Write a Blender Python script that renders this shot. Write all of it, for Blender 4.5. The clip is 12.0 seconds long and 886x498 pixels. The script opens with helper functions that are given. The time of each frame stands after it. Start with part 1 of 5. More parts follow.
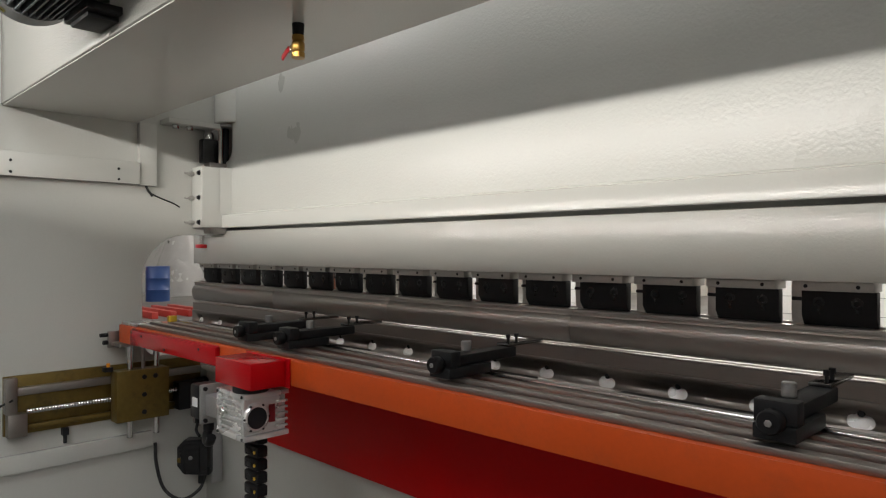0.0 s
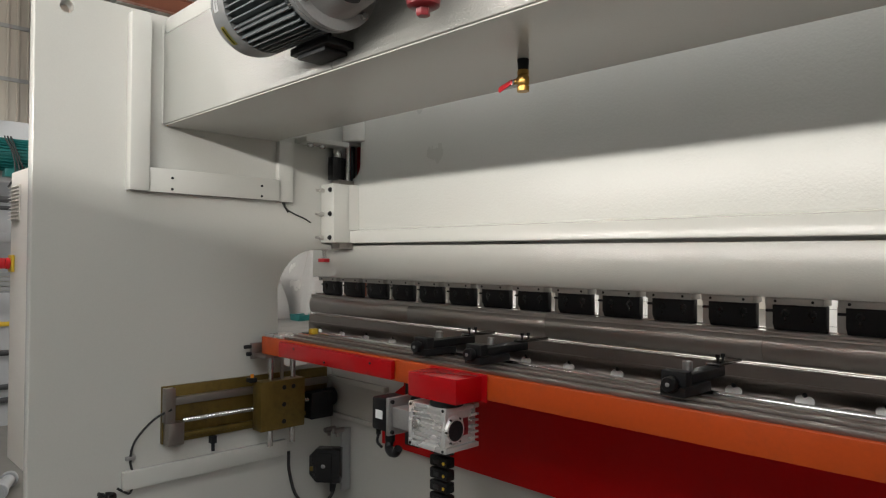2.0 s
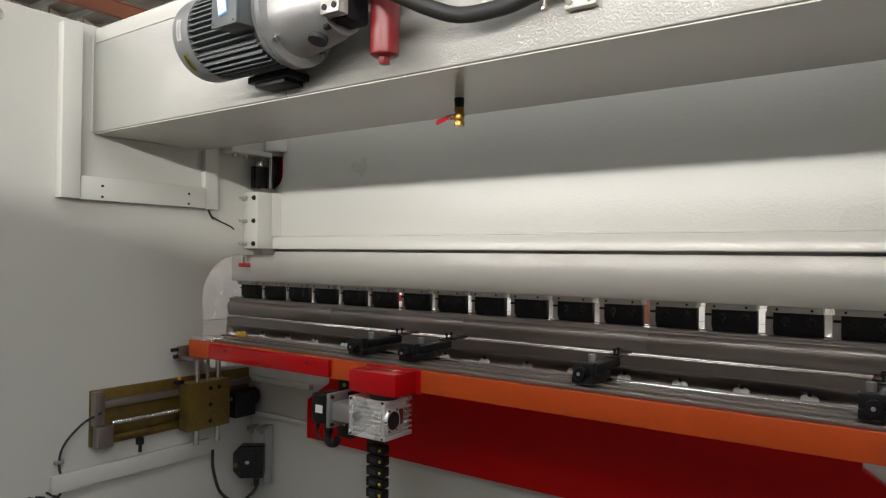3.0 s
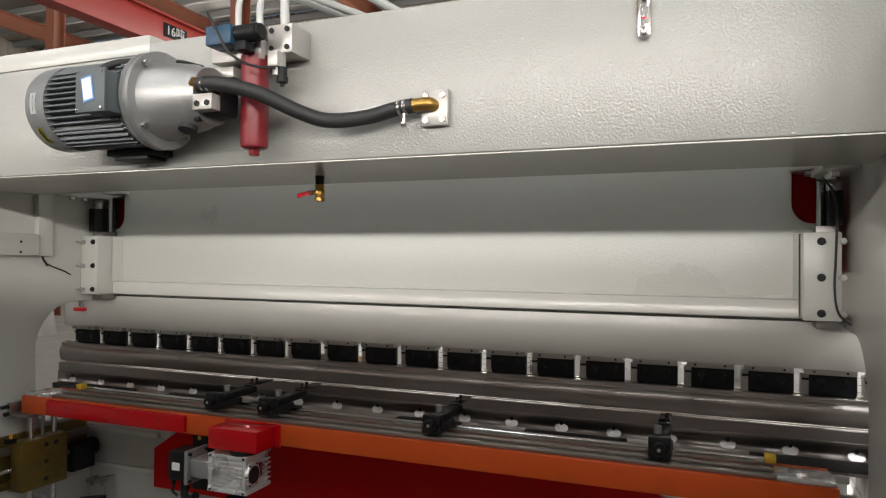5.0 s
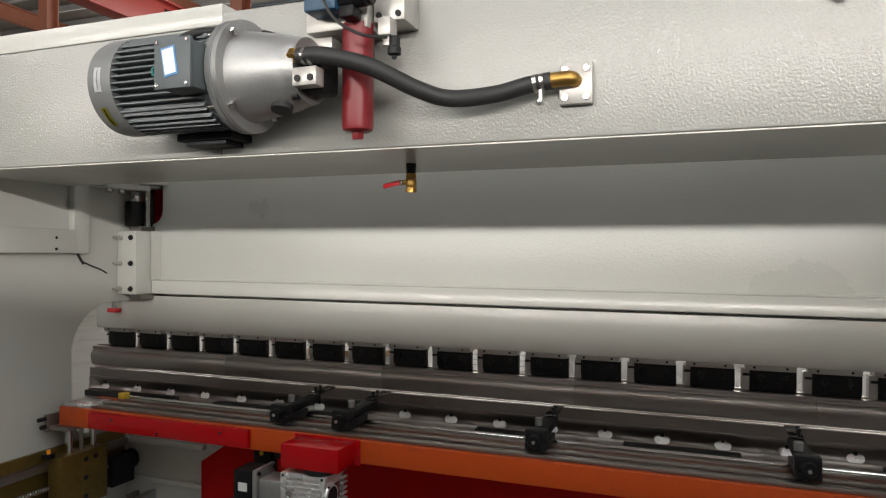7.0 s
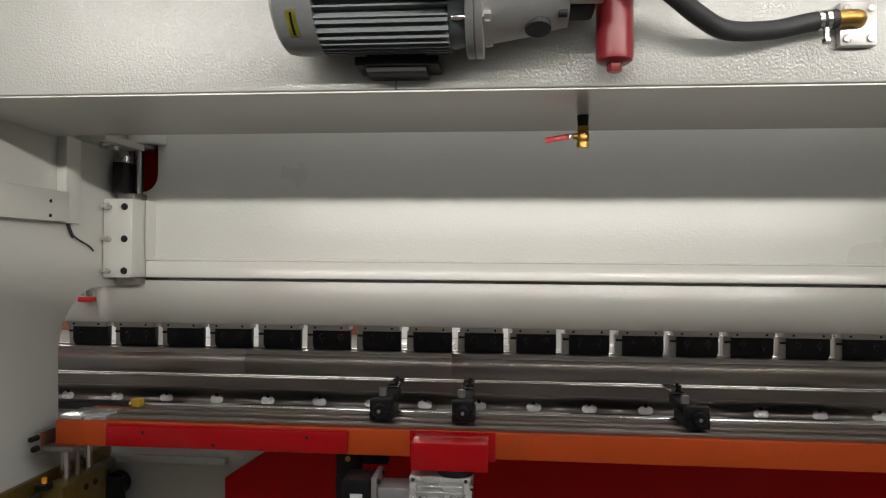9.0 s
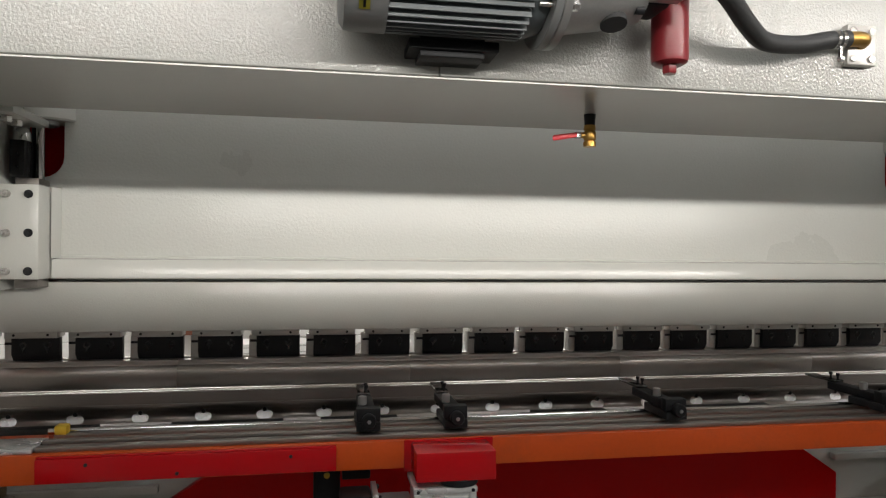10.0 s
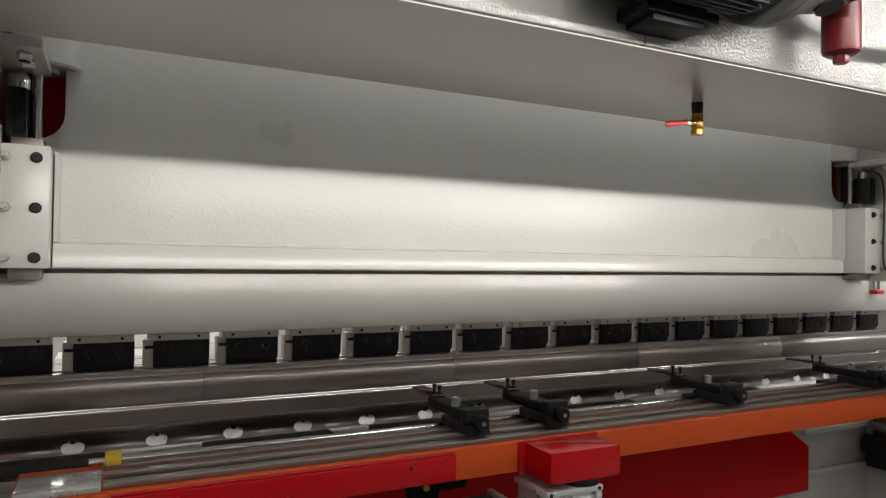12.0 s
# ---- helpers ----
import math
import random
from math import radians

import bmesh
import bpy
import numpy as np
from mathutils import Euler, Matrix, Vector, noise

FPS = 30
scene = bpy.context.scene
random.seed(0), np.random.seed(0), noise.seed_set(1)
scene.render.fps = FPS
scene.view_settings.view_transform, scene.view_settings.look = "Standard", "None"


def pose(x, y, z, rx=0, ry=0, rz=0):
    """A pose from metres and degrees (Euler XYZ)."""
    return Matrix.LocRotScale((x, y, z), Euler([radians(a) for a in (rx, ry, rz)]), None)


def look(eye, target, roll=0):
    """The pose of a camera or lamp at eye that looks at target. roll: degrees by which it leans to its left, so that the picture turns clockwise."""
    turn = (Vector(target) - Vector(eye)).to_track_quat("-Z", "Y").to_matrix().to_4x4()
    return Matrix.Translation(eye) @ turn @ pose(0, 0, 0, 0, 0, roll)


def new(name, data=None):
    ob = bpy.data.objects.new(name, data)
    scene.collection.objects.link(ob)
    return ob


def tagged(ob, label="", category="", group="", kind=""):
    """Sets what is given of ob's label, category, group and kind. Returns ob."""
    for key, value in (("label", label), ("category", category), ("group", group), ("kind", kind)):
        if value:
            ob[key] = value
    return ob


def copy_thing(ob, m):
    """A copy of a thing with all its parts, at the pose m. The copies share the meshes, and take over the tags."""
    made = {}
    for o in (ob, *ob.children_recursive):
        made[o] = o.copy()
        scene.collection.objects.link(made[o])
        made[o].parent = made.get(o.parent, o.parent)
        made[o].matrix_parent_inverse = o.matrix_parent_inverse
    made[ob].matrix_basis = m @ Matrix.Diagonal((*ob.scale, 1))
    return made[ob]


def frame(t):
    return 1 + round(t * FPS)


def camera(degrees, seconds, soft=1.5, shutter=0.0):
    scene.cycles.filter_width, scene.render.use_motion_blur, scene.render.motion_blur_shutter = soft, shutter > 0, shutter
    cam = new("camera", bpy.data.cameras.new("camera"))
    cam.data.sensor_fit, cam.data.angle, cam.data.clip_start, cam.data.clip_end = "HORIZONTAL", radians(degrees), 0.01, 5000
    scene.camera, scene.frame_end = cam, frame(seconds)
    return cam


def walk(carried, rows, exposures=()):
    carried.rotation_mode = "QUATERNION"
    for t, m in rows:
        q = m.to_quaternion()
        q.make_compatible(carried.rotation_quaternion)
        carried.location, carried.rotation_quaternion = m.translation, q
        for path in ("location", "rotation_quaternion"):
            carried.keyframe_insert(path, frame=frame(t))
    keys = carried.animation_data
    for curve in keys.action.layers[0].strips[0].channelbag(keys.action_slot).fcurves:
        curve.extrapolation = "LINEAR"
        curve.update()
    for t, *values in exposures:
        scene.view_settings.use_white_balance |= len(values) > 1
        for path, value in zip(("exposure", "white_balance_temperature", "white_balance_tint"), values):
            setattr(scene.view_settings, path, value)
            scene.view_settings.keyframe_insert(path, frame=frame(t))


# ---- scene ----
# camera: carried past the back of a press brake
cam = camera(66.3, 12.0, soft=1.2)
PATH = [
    (0, (1.571, -1.712, 1.277), (0.158, -0.297, 1.282), 0.0),
    (0.5, (1.338, -1.839, 1.318), (-0.083, -0.432, 1.326), 0.0),
    (1, (1.229, -1.954, 1.315), (-0.197, -0.552, 1.324), 0.0),
    (1.5, (1.221, -2.06, 1.298), (-0.206, -0.658, 1.31), 0.2),
    (2, (1.228, -2.201, 1.319), (-0.2, -0.8, 1.345), 0.5),
    (2.5, (1.253, -2.44, 1.36), (-0.177, -1.042, 1.378), 0.2),
    (2.8, (1.275, -2.504, 1.37), (-0.113, -1.064, 1.39), 0.3),
    (3, (1.272, -2.545, 1.361), (0.112, -0.916, 1.383), 0.7),
    (3.5, (1.317, -2.599, 1.365), (0.387, -0.828, 1.387), 0.6),
    (5.5, (1.295, -2.836, 1.632), (0.602, -0.96, 1.656), 0.5),
    (6, (1.226, -2.848, 1.615), (0.532, -0.972, 1.633), 0.4),
    (6.5, (1.067, -2.775, 1.592), (0.371, -0.9, 1.606), 0.4),
    (7, (0.869, -2.685, 1.607), (0.17, -0.811, 1.611), 0.3),
    (9, (-0.195, -2.647, 1.481), (-0.377, -0.656, 1.502), 0.4),
    (9.5, (-0.495, -2.644, 1.472), (-0.645, -0.65, 1.512), 0.5),
    (9.7, (-0.587, -2.593, 1.485), (-0.577, -0.593, 1.51), 0.4),
    (10, (-0.714, -2.523, 1.491), (-0.369, -0.553, 1.498), 0.5),
    (10.5, (-0.899, -2.408, 1.477), (-0.411, -0.469, 1.487), 0.6),
    (11, (-1.097, -2.316, 1.46), (-0.318, -0.474, 1.481), 0.8),
    (11.5, (-1.306, -2.236, 1.455), (-0.43, -0.439, 1.48), 0.9),
    (12, (-1.47, -2.111, 1.425), (-0.585, -0.318, 1.458), 0.8),
]
walk(cam, [(t, look(eye, target, roll)) for t, eye, target, roll in PATH],
     exposures=((0.0, 0.30), (3.0, 0.22), (5.5, -0.08), (7.2, -0.08), (9.0, 0.04), (11.0, 0.15), (12.0, 0.22)))

# ---- light: daylight hall, window band in the wall behind, roof lights above ----
world = bpy.data.worlds.new("sky")
scene.world = world
world.use_nodes = True
wn = world.node_tree
sky = wn.nodes.new("ShaderNodeTexSky")
sky.sky_type, sky.sun_disc = "NISHITA", False
sky.sun_elevation, sky.sun_rotation = radians(40), radians(200)
wn.links.new(sky.outputs[0], wn.nodes["Background"].inputs[0])
wn.nodes["Background"].inputs[1].default_value = 0.10


def area_lamp(name, m, sx, sy, watts, colour):
    d = bpy.data.lights.new(name, "AREA")
    d.shape, d.size, d.size_y, d.energy, d.color = "RECTANGLE", sx, sy, watts, colour
    ob = new(name, d)
    ob.matrix_world = m
    return ob


DAY = (1.0, 0.965, 0.91)
WIN_POWER, NORTH_POWER, ROOF_POWER = 610.0, 520.0, 450.0
for wx in (-15.0, -9.0, -3.0, 3.0, 9.0, 15.0, 21.0):
    area_lamp("window_light", pose(wx, -14.7, 4.55, 90, 0, 0), 5.0, 0.4, WIN_POWER * (0.9 if wx < -5 else 1.5 if wx > 5 else 1.0), DAY)
# fill lamps added before the closed north wall to brighten roof and far side
for wx in (-15.0, -5.0, 5.0, 15.0):
    area_lamp("north_fill_light", pose(wx, 16.7, 6.5, -90, 0, 0), 6.0, 1.8, NORTH_POWER, DAY)
for rx_, ry_, share in ((-13, -8.5, 1.2), (-3, -8.5, 1.0), (4, -8.5, 1.0), (14, -8.5, 1.8), (24, -8.5, 1.8), (-12, 8, 0.5), (-3, 8, 0.5), (6, 8, 0.5)):
    area_lamp("roof_light", pose(rx_, ry_, 9.4, 0, 0, 0), 1.2, 11.0, ROOF_POWER * share, (0.97, 0.99, 1.0))


# ---- materials ----
def material(name, colour, rough=0.5, metal=0.0, vary=0.06, big=1.5, fine=60.0, bump=0.05, spec=0.5, coat=0.0, stain=None, stain_amount=0.0, vary_rough=0.08, stretch=(1, 1, 1), island=0.0):
    m = bpy.data.materials.new(name)
    m.use_nodes = True
    nt = m.node_tree
    b = nt.nodes["Principled BSDF"]
    b.inputs["Metallic"].default_value = metal
    b.inputs["Specular IOR Level"].default_value = spec
    b.inputs["Coat Weight"].default_value = coat
    b.inputs["Coat Roughness"].default_value = 0.12
    tc = nt.nodes.new("ShaderNodeTexCoord")
    mp = nt.nodes.new("ShaderNodeMapping")
    mp.inputs["Scale"].default_value = stretch
    nt.links.new(tc.outputs["Object"], mp.inputs[0])
    n1 = nt.nodes.new("ShaderNodeTexNoise")
    n1.inputs["Scale"].default_value, n1.inputs["Detail"].default_value = big, 6
    n2 = nt.nodes.new("ShaderNodeTexNoise")
    n2.inputs["Scale"].default_value, n2.inputs["Detail"].default_value = fine, 4
    for n in (n1, n2):
        nt.links.new(mp.outputs[0], n.inputs["Vector"])
    ramp = nt.nodes.new("ShaderNodeMapRange")
    ramp.inputs["From Min"].default_value, ramp.inputs["From Max"].default_value = 0.3, 0.7
    ramp.inputs["To Min"].default_value, ramp.inputs["To Max"].default_value = 1 - vary, 1 + vary
    mixn = nt.nodes.new("ShaderNodeMath")
    mixn.operation = "MULTIPLY_ADD"
    mixn.inputs[1].default_value = 0.4
    nt.links.new(n2.outputs[0], mixn.inputs[0])
    sc = nt.nodes.new("ShaderNodeMath")
    sc.operation = "MULTIPLY"
    sc.inputs[1].default_value = 0.6
    nt.links.new(n1.outputs[0], sc.inputs[0])
    nt.links.new(sc.outputs[0], mixn.inputs[2])
    nt.links.new(mixn.outputs[0], ramp.inputs[0])
    vm = nt.nodes.new("ShaderNodeVectorMath")
    vm.operation = "SCALE"
    nt.links.new(ramp.outputs[0], vm.inputs["Scale"])
    rgb = nt.nodes.new("ShaderNodeRGB")
    rgb.outputs[0].default_value = (*colour, 1)
    last = rgb.outputs[0]
    if island:
        hv = nt.nodes.new("ShaderNodeHueSaturation")
        oi = nt.nodes.new("ShaderNodeObjectInfo")
        mr = nt.nodes.new("ShaderNodeMapRange")
        mr.inputs["To Min"].default_value, mr.inputs["To Max"].default_value = 1 - island, 1 + island
        nt.links.new(oi.outputs["Random"], mr.inputs[0])
        nt.links.new(mr.outputs[0], hv.inputs["Value"])
        nt.links.new(last, hv.inputs["Color"])
        last = hv.outputs[0]
    if stain:
        mx = nt.nodes.new("ShaderNodeMix")
        mx.data_type = "RGBA"
        n3 = nt.nodes.new("ShaderNodeTexNoise")
        n3.inputs["Scale"].default_value, n3.inputs["Detail"].default_value, n3.inputs["Roughness"].default_value = big * 2.3, 9, 0.7
        nt.links.new(mp.outputs[0], n3.inputs["Vector"])
        r3 = nt.nodes.new("ShaderNodeMapRange")
        r3.inputs["From Min"].default_value, r3.inputs["From Max"].default_value = 0.5, 0.72
        r3.inputs["To Max"].default_value = stain_amount
        nt.links.new(n3.outputs[0], r3.inputs[0])
        nt.links.new(r3.outputs[0], mx.inputs[0])
        nt.links.new(last, mx.inputs[6])
        mx.inputs[7].default_value = (*stain, 1)
        last = mx.outputs[2]
    nt.links.new(last, vm.inputs[0])
    nt.links.new(vm.outputs[0], b.inputs["Base Color"])
    rr = nt.nodes.new("ShaderNodeMapRange")
    rr.inputs["From Min"].default_value, rr.inputs["From Max"].default_value = 0.3, 0.7
    rr.inputs["To Min"].default_value, rr.inputs["To Max"].default_value = max(0.02, rough - vary_rough), min(1, rough + vary_rough)
    nt.links.new(n1.outputs[0], rr.inputs[0])
    nt.links.new(rr.outputs[0], b.inputs["Roughness"])
    if bump:
        bp = nt.nodes.new("ShaderNodeBump")
        bp.inputs["Strength"].default_value, bp.inputs["Distance"].default_value = bump, 0.004
        nt.links.new(n2.outputs[0], bp.inputs["Height"])
        nt.links.new(bp.outputs[0], b.inputs["Normal"])
    return m


PAINT = material("grey_white_machine_paint", (0.52, 0.52, 0.485), 0.21, 0, 0.035, 1.2, 170.0, 0.14, 0.5, vary_rough=0.05)
PAINT_TEX = material("hammered_grey_paint", (0.34, 0.34, 0.317), 0.2, 0, 0.03, 1.2, 150.0, 0.45, 0.8, vary_rough=0.04)
PAINT_RAM = material("lightly_hammered_grey_paint", (0.52, 0.52, 0.485), 0.3, 0, 0.03, 1.2, 110.0, 0.26, 0.5, vary_rough=0.05)
CREAM = material("cream_cabinet_paint", (0.60, 0.57, 0.52), 0.45, 0, 0.03, 2, 90, 0.05)
ORANGE = material("orange_enamel", (0.56, 0.075, 0.010), 0.38, 0, 0.07, 2.5, 80, 0.06, spec=0.35, stain=(0.30, 0.06, 0.02), stain_amount=0.5)
RED = material("red_enamel", (0.46, 0.002, 0.006), 0.18, 0, 0.06, 2.5, 80, 0.05, spec=0.4)
DARKRED = material("deep_red_enamel", (0.48, 0.002, 0.003), 0.36, 0, 0.06, 2, 60, 0.05, spec=0.14)
FILTER_RED = material("filter_red_paint", (0.20, 0.015, 0.020), 0.38, 0, 0.05, 4, 90, 0.05)
STEEL = material("ground_steel", (0.34, 0.315, 0.295), 0.40, 1.0, 0.08, 0.8, 30, 0.01, stretch=(1, 9, 9), stain=(0.28, 0.255, 0.235), stain_amount=0.15, vary_rough=0.02)
PUNCH_STEEL = material("ground_tool_steel", (0.42, 0.395, 0.37), 0.38, 1.0, 0.05, 0.7, 30, 0.006, stretch=(1, 12, 12), vary_rough=0.02)
INSERT = material("bright_milled_insert", (0.90, 0.90, 0.90), 0.28, 0.2, 0.05, 7, 90, 0.03)
BRIGHT_ALU = material("bright_milled_aluminium", (0.66, 0.66, 0.66), 0.26, 0.7, 0.05, 7, 90, 0.03)
CHROME = material("bright_steel", (0.62, 0.61, 0.60), 0.16, 1.0, 0.05, 5, 90, 0.02)
GEAR_ALU = material("bright_cast_aluminium", (0.78, 0.78, 0.77), 0.27, 0.6, 0.08, 6, 120, 0.12)
ALU = material("cast_aluminium", (0.40, 0.40, 0.395), 0.48, 0.8, 0.08, 6, 140, 0.14)
MILLED = material("milled_light_steel", (0.45, 0.435, 0.41), 0.34, 0.45, 0.08, 7, 120, 0.05)
BLACK_OX = material("black_oxide_steel", (0.012, 0.0125, 0.014), 0.5, 0.0, 0.25, 6, 90, 0.08, spec=0.25)
GLOSS_BLACK = material("gloss_black_steel", (0.010, 0.010, 0.011), 0.25, 0.0, 0.2, 6, 90, 0.04, spec=0.4)
FINGER = material("polished_dark_steel", (0.20, 0.20, 0.20), 0.14, 1.0, 0.08, 6, 60, 0.02)
BLACK_PL = material("black_plastic", (0.010, 0.010, 0.011), 0.45, 0, 0.2, 6, 80, 0.06, spec=0.2)
RUBBER = material("black_rubber", (0.016, 0.016, 0.016), 0.6, 0, 0.2, 6, 120, 0.10)
# near-black colour that stands for the shade inside openings
DARK = material("painted_hollow_shade", (0.02, 0.02, 0.021), 0.7, 0, 0.2, 4, 40, 0.05)
BRASS = material("brass", (0.42, 0.25, 0.07), 0.38, 1.0, 0.10, 8, 80, 0.05)
OLIVE = material("greased_brass_plate", (0.17, 0.115, 0.028), 0.40, 0.55, 0.2, 4, 50, 0.08, stain=(0.05, 0.04, 0.02), stain_amount=0.7)
MOTOR_GREY = material("grey_motor_paint", (0.085, 0.10, 0.105), 0.42, 0, 0.06, 6, 120, 0.08)
COVER_GREY = material("grey_cowl_paint", (0.17, 0.175, 0.175), 0.45, 0.1, 0.06, 6, 120, 0.08)
LABEL_WHITE = material("white_label", (0.75, 0.76, 0.76), 0.5, 0, 0.03, 8, 60, 0.0)
VALVE_BLUE = material("dark_blue_valve_paint", (0.015, 0.06, 0.12), 0.42, 0, 0.08, 8, 60, 0.03)
LABEL_BLUE = material("blue_print", (0.10, 0.27, 0.55), 0.5, 0, 0.03, 8, 60, 0.0)
YELLOW_GREEN = material("faded_yellow_green_plate", (0.30, 0.27, 0.03), 0.4, 0, 0.1, 8, 60, 0.03)
YELLOW = material("yellow_paint", (0.62, 0.42, 0.03), 0.42, 0, 0.08, 8, 60, 0.03)
ORANGE_PL = material("orange_indicator", (0.9, 0.33, 0.02), 0.35, 0, 0.05, 8, 60, 0.0)
RED_PL = material("red_plastic", (0.55, 0.012, 0.02), 0.35, 0, 0.05, 8, 60, 0.02)
TEAL = material("teal_motor_paint", (0.012, 0.13, 0.125), 0.4, 0, 0.06, 6, 80, 0.06)
CONCRETE = material("dusty_concrete_floor", (0.17, 0.16, 0.143), 0.5, 0, 0.16, 0.7, 22, 0.10, stain=(0.06, 0.055, 0.05), stain_amount=0.6)
WALL_PANEL = material("beige_wall_sheet", (0.50, 0.47, 0.41), 0.55, 0, 0.05, 0.6, 30, 0.03)
FOIL = material("foil_roof_lining", (0.55, 0.53, 0.50), 0.38, 0.6, 0.18, 3.0, 14, 0.8)
RUST = material("red_oxide_steel", (0.22, 0.075, 0.04), 0.55, 0, 0.12, 2, 40, 0.06)
CRANE_RED = material("crane_red_paint", (0.42, 0.035, 0.025), 0.42, 0, 0.06, 2, 40, 0.04)
GREY_STEEL = material("grey_painted_steel", (0.33, 0.34, 0.34), 0.45, 0.1, 0.08, 2, 40, 0.05)
PIPE_GREY = material("pale_pipe_paint", (0.50, 0.51, 0.50), 0.35, 0.1, 0.04, 5, 60, 0.04)
WHITE = material("white_box_paint", (0.72, 0.71, 0.68), 0.45, 0, 0.05, 2, 40, 0.03)
CONC_BLOCK = material("stained_plate", (0.36, 0.34, 0.29), 0.55, 0, 0.16, 3, 30, 0.10, stain=(0.22, 0.19, 0.14), stain_amount=0.6)
WOOD = material("packing_wood", (0.36, 0.22, 0.11), 0.6, 0, 0.15, 4, 40, 0.1, stretch=(1, 8, 8))
BLUE = material("blue_drum_paint", (0.02, 0.06, 0.20), 0.4, 0, 0.06, 3, 40, 0.03)


BLACK_STEEL = material("dark_painted_steel", (0.05, 0.05, 0.052), 0.5, 0.2, 0.12, 2, 40, 0.05)
GREY_WHITE = material("pale_grey_machine_paint", (0.46, 0.47, 0.48), 0.36, 0, 0.05, 1.5, 80, 0.06)
DAYLIGHT = bpy.data.materials.new("daylight_panel")
DAYLIGHT.use_nodes = True
_b = DAYLIGHT.node_tree.nodes["Principled BSDF"]
_b.inputs["Base Color"].default_value = (0.8, 0.8, 0.78, 1)
_b.inputs["Emission Color"].default_value = (1.0, 0.97, 0.92, 1)
_b.inputs["Emission Strength"].default_value = 4.0


def plastic_sheet(name):
    m = material(name, (0.42, 0.41, 0.39), 0.22, 0, 0.06, 3, 26, 0.5, spec=0.6)
    m.node_tree.nodes["Principled BSDF"].inputs["Transmission Weight"].default_value = 0.2
    m.node_tree.nodes["Principled BSDF"].inputs["IOR"].default_value = 1.15
    return m


FILM = plastic_sheet("clear_plastic_film")
GLASS = material("clear_glass", (0.9, 0.92, 0.92), 0.05, 0, 0.01, 3, 20, 0.0)
GLASS.node_tree.nodes["Principled BSDF"].inputs["Transmission Weight"].default_value = 0.85


# ---- mesh helpers ----
def box(bm, x0, x1, y0, y1, z0, z1, bevel=0.0, m=None):
    vs = [bm.verts.new((x, y, z)) for x in (x0, x1) for y in (y0, y1) for z in (z0, z1)]
    fs = [bm.faces.new([vs[i] for i in q]) for q in ((0, 1, 3, 2), (4, 6, 7, 5), (0, 4, 5, 1), (2, 3, 7, 6), (0, 2, 6, 4), (1, 5, 7, 3))]
    for f in fs:
        f.smooth = False
    if bevel:
        es = list({e for f in fs for e in f.edges})
        r = bmesh.ops.bevel(bm, geom=es, offset=bevel, segments=2, profile=0.5, affect="EDGES")
        for f in r["faces"]:
            f.smooth = True
        vs = list({v for f in r["faces"] for v in f.verts} | {v for v in vs if v.is_valid})
    if m is not None:
        bmesh.ops.transform(bm, matrix=m, verts=[v for v in vs if v.is_valid])
    return bm


def frame_of(a, b):
    d = Vector(b) - Vector(a)
    return Matrix.Translation(a) @ d.to_track_quat("Z", "Y").to_matrix().to_4x4(), d.length


def lathe(bm, a, b, rings, seg=20, caps=True):
    """Rings (distance along a to b as a share, radius) turned round the line from a to b."""
    m, length = frame_of(a, b)
    rows = []
    for s, r in rings:
        rows.append([bm.verts.new(m @ Vector((r * math.cos(2 * math.pi * i / seg), r * math.sin(2 * math.pi * i / seg), s * length))) for i in range(seg)])
    for p, q in zip(rows, rows[1:]):
        for i in range(seg):
            j = (i + 1) % seg
            bm.faces.new((p[i], p[j], q[j], q[i])).smooth = True
    if caps:
        bm.faces.new(rows[0][::-1])
        bm.faces.new(rows[-1])
    return bm


def cyl(bm, a, b, r, seg=16, chamfer=0.0):
    length = (Vector(b) - Vector(a)).length
    c = min(chamfer / length, 0.45) if length else 0
    return lathe(bm, a, b, [(0, r - chamfer), (c, r), (1 - c, r), (1, r - chamfer)] if chamfer else [(0, r), (1, r)], seg)


def prism(bm, pts, axis, lo, hi, bevel=0.0):
    """Polygon pts in the two other axes, drawn out along axis from lo to hi."""
    def at(u, v, w):
        return {"x": (w, u, v), "y": (u, w, v), "z": (u, v, w)}[axis]
    a = [bm.verts.new(at(u, v, lo)) for u, v in pts]
    b = [bm.verts.new(at(u, v, hi)) for u, v in pts]
    fs = [bm.faces.new(a[::-1]), bm.faces.new(b)]
    n = len(pts)
    for i in range(n):
        fs.append(bm.faces.new((a[i], a[(i + 1) % n], b[(i + 1) % n], b[i])))
    bmesh.ops.recalc_face_normals(bm, faces=fs)
    for f in fs[2:]:
        f.smooth = n > 10
    if bevel:
        es = list(set(fs[0].edges) | set(fs[1].edges))
        bmesh.ops.bevel(bm, geom=es, offset=bevel, segments=2, profile=0.5, affect="EDGES")
    return bm


def smooth_path(points, steps=6):
    ps = [Vector(p) for p in points]
    ps = [2 * ps[0] - ps[1]] + ps + [2 * ps[-1] - ps[-2]]
    out = []
    for i in range(1, len(ps) - 2):
        a, b, c, d = ps[i - 1:i + 3]
        for k in range(steps):
            t = k / steps
            out.append(0.5 * ((2 * b) + (c - a) * t + (2 * a - 5 * b + 4 * c - d) * t * t + (3 * b - a - 3 * c + d) * t ** 3))
    out.append(ps[-2])
    return out


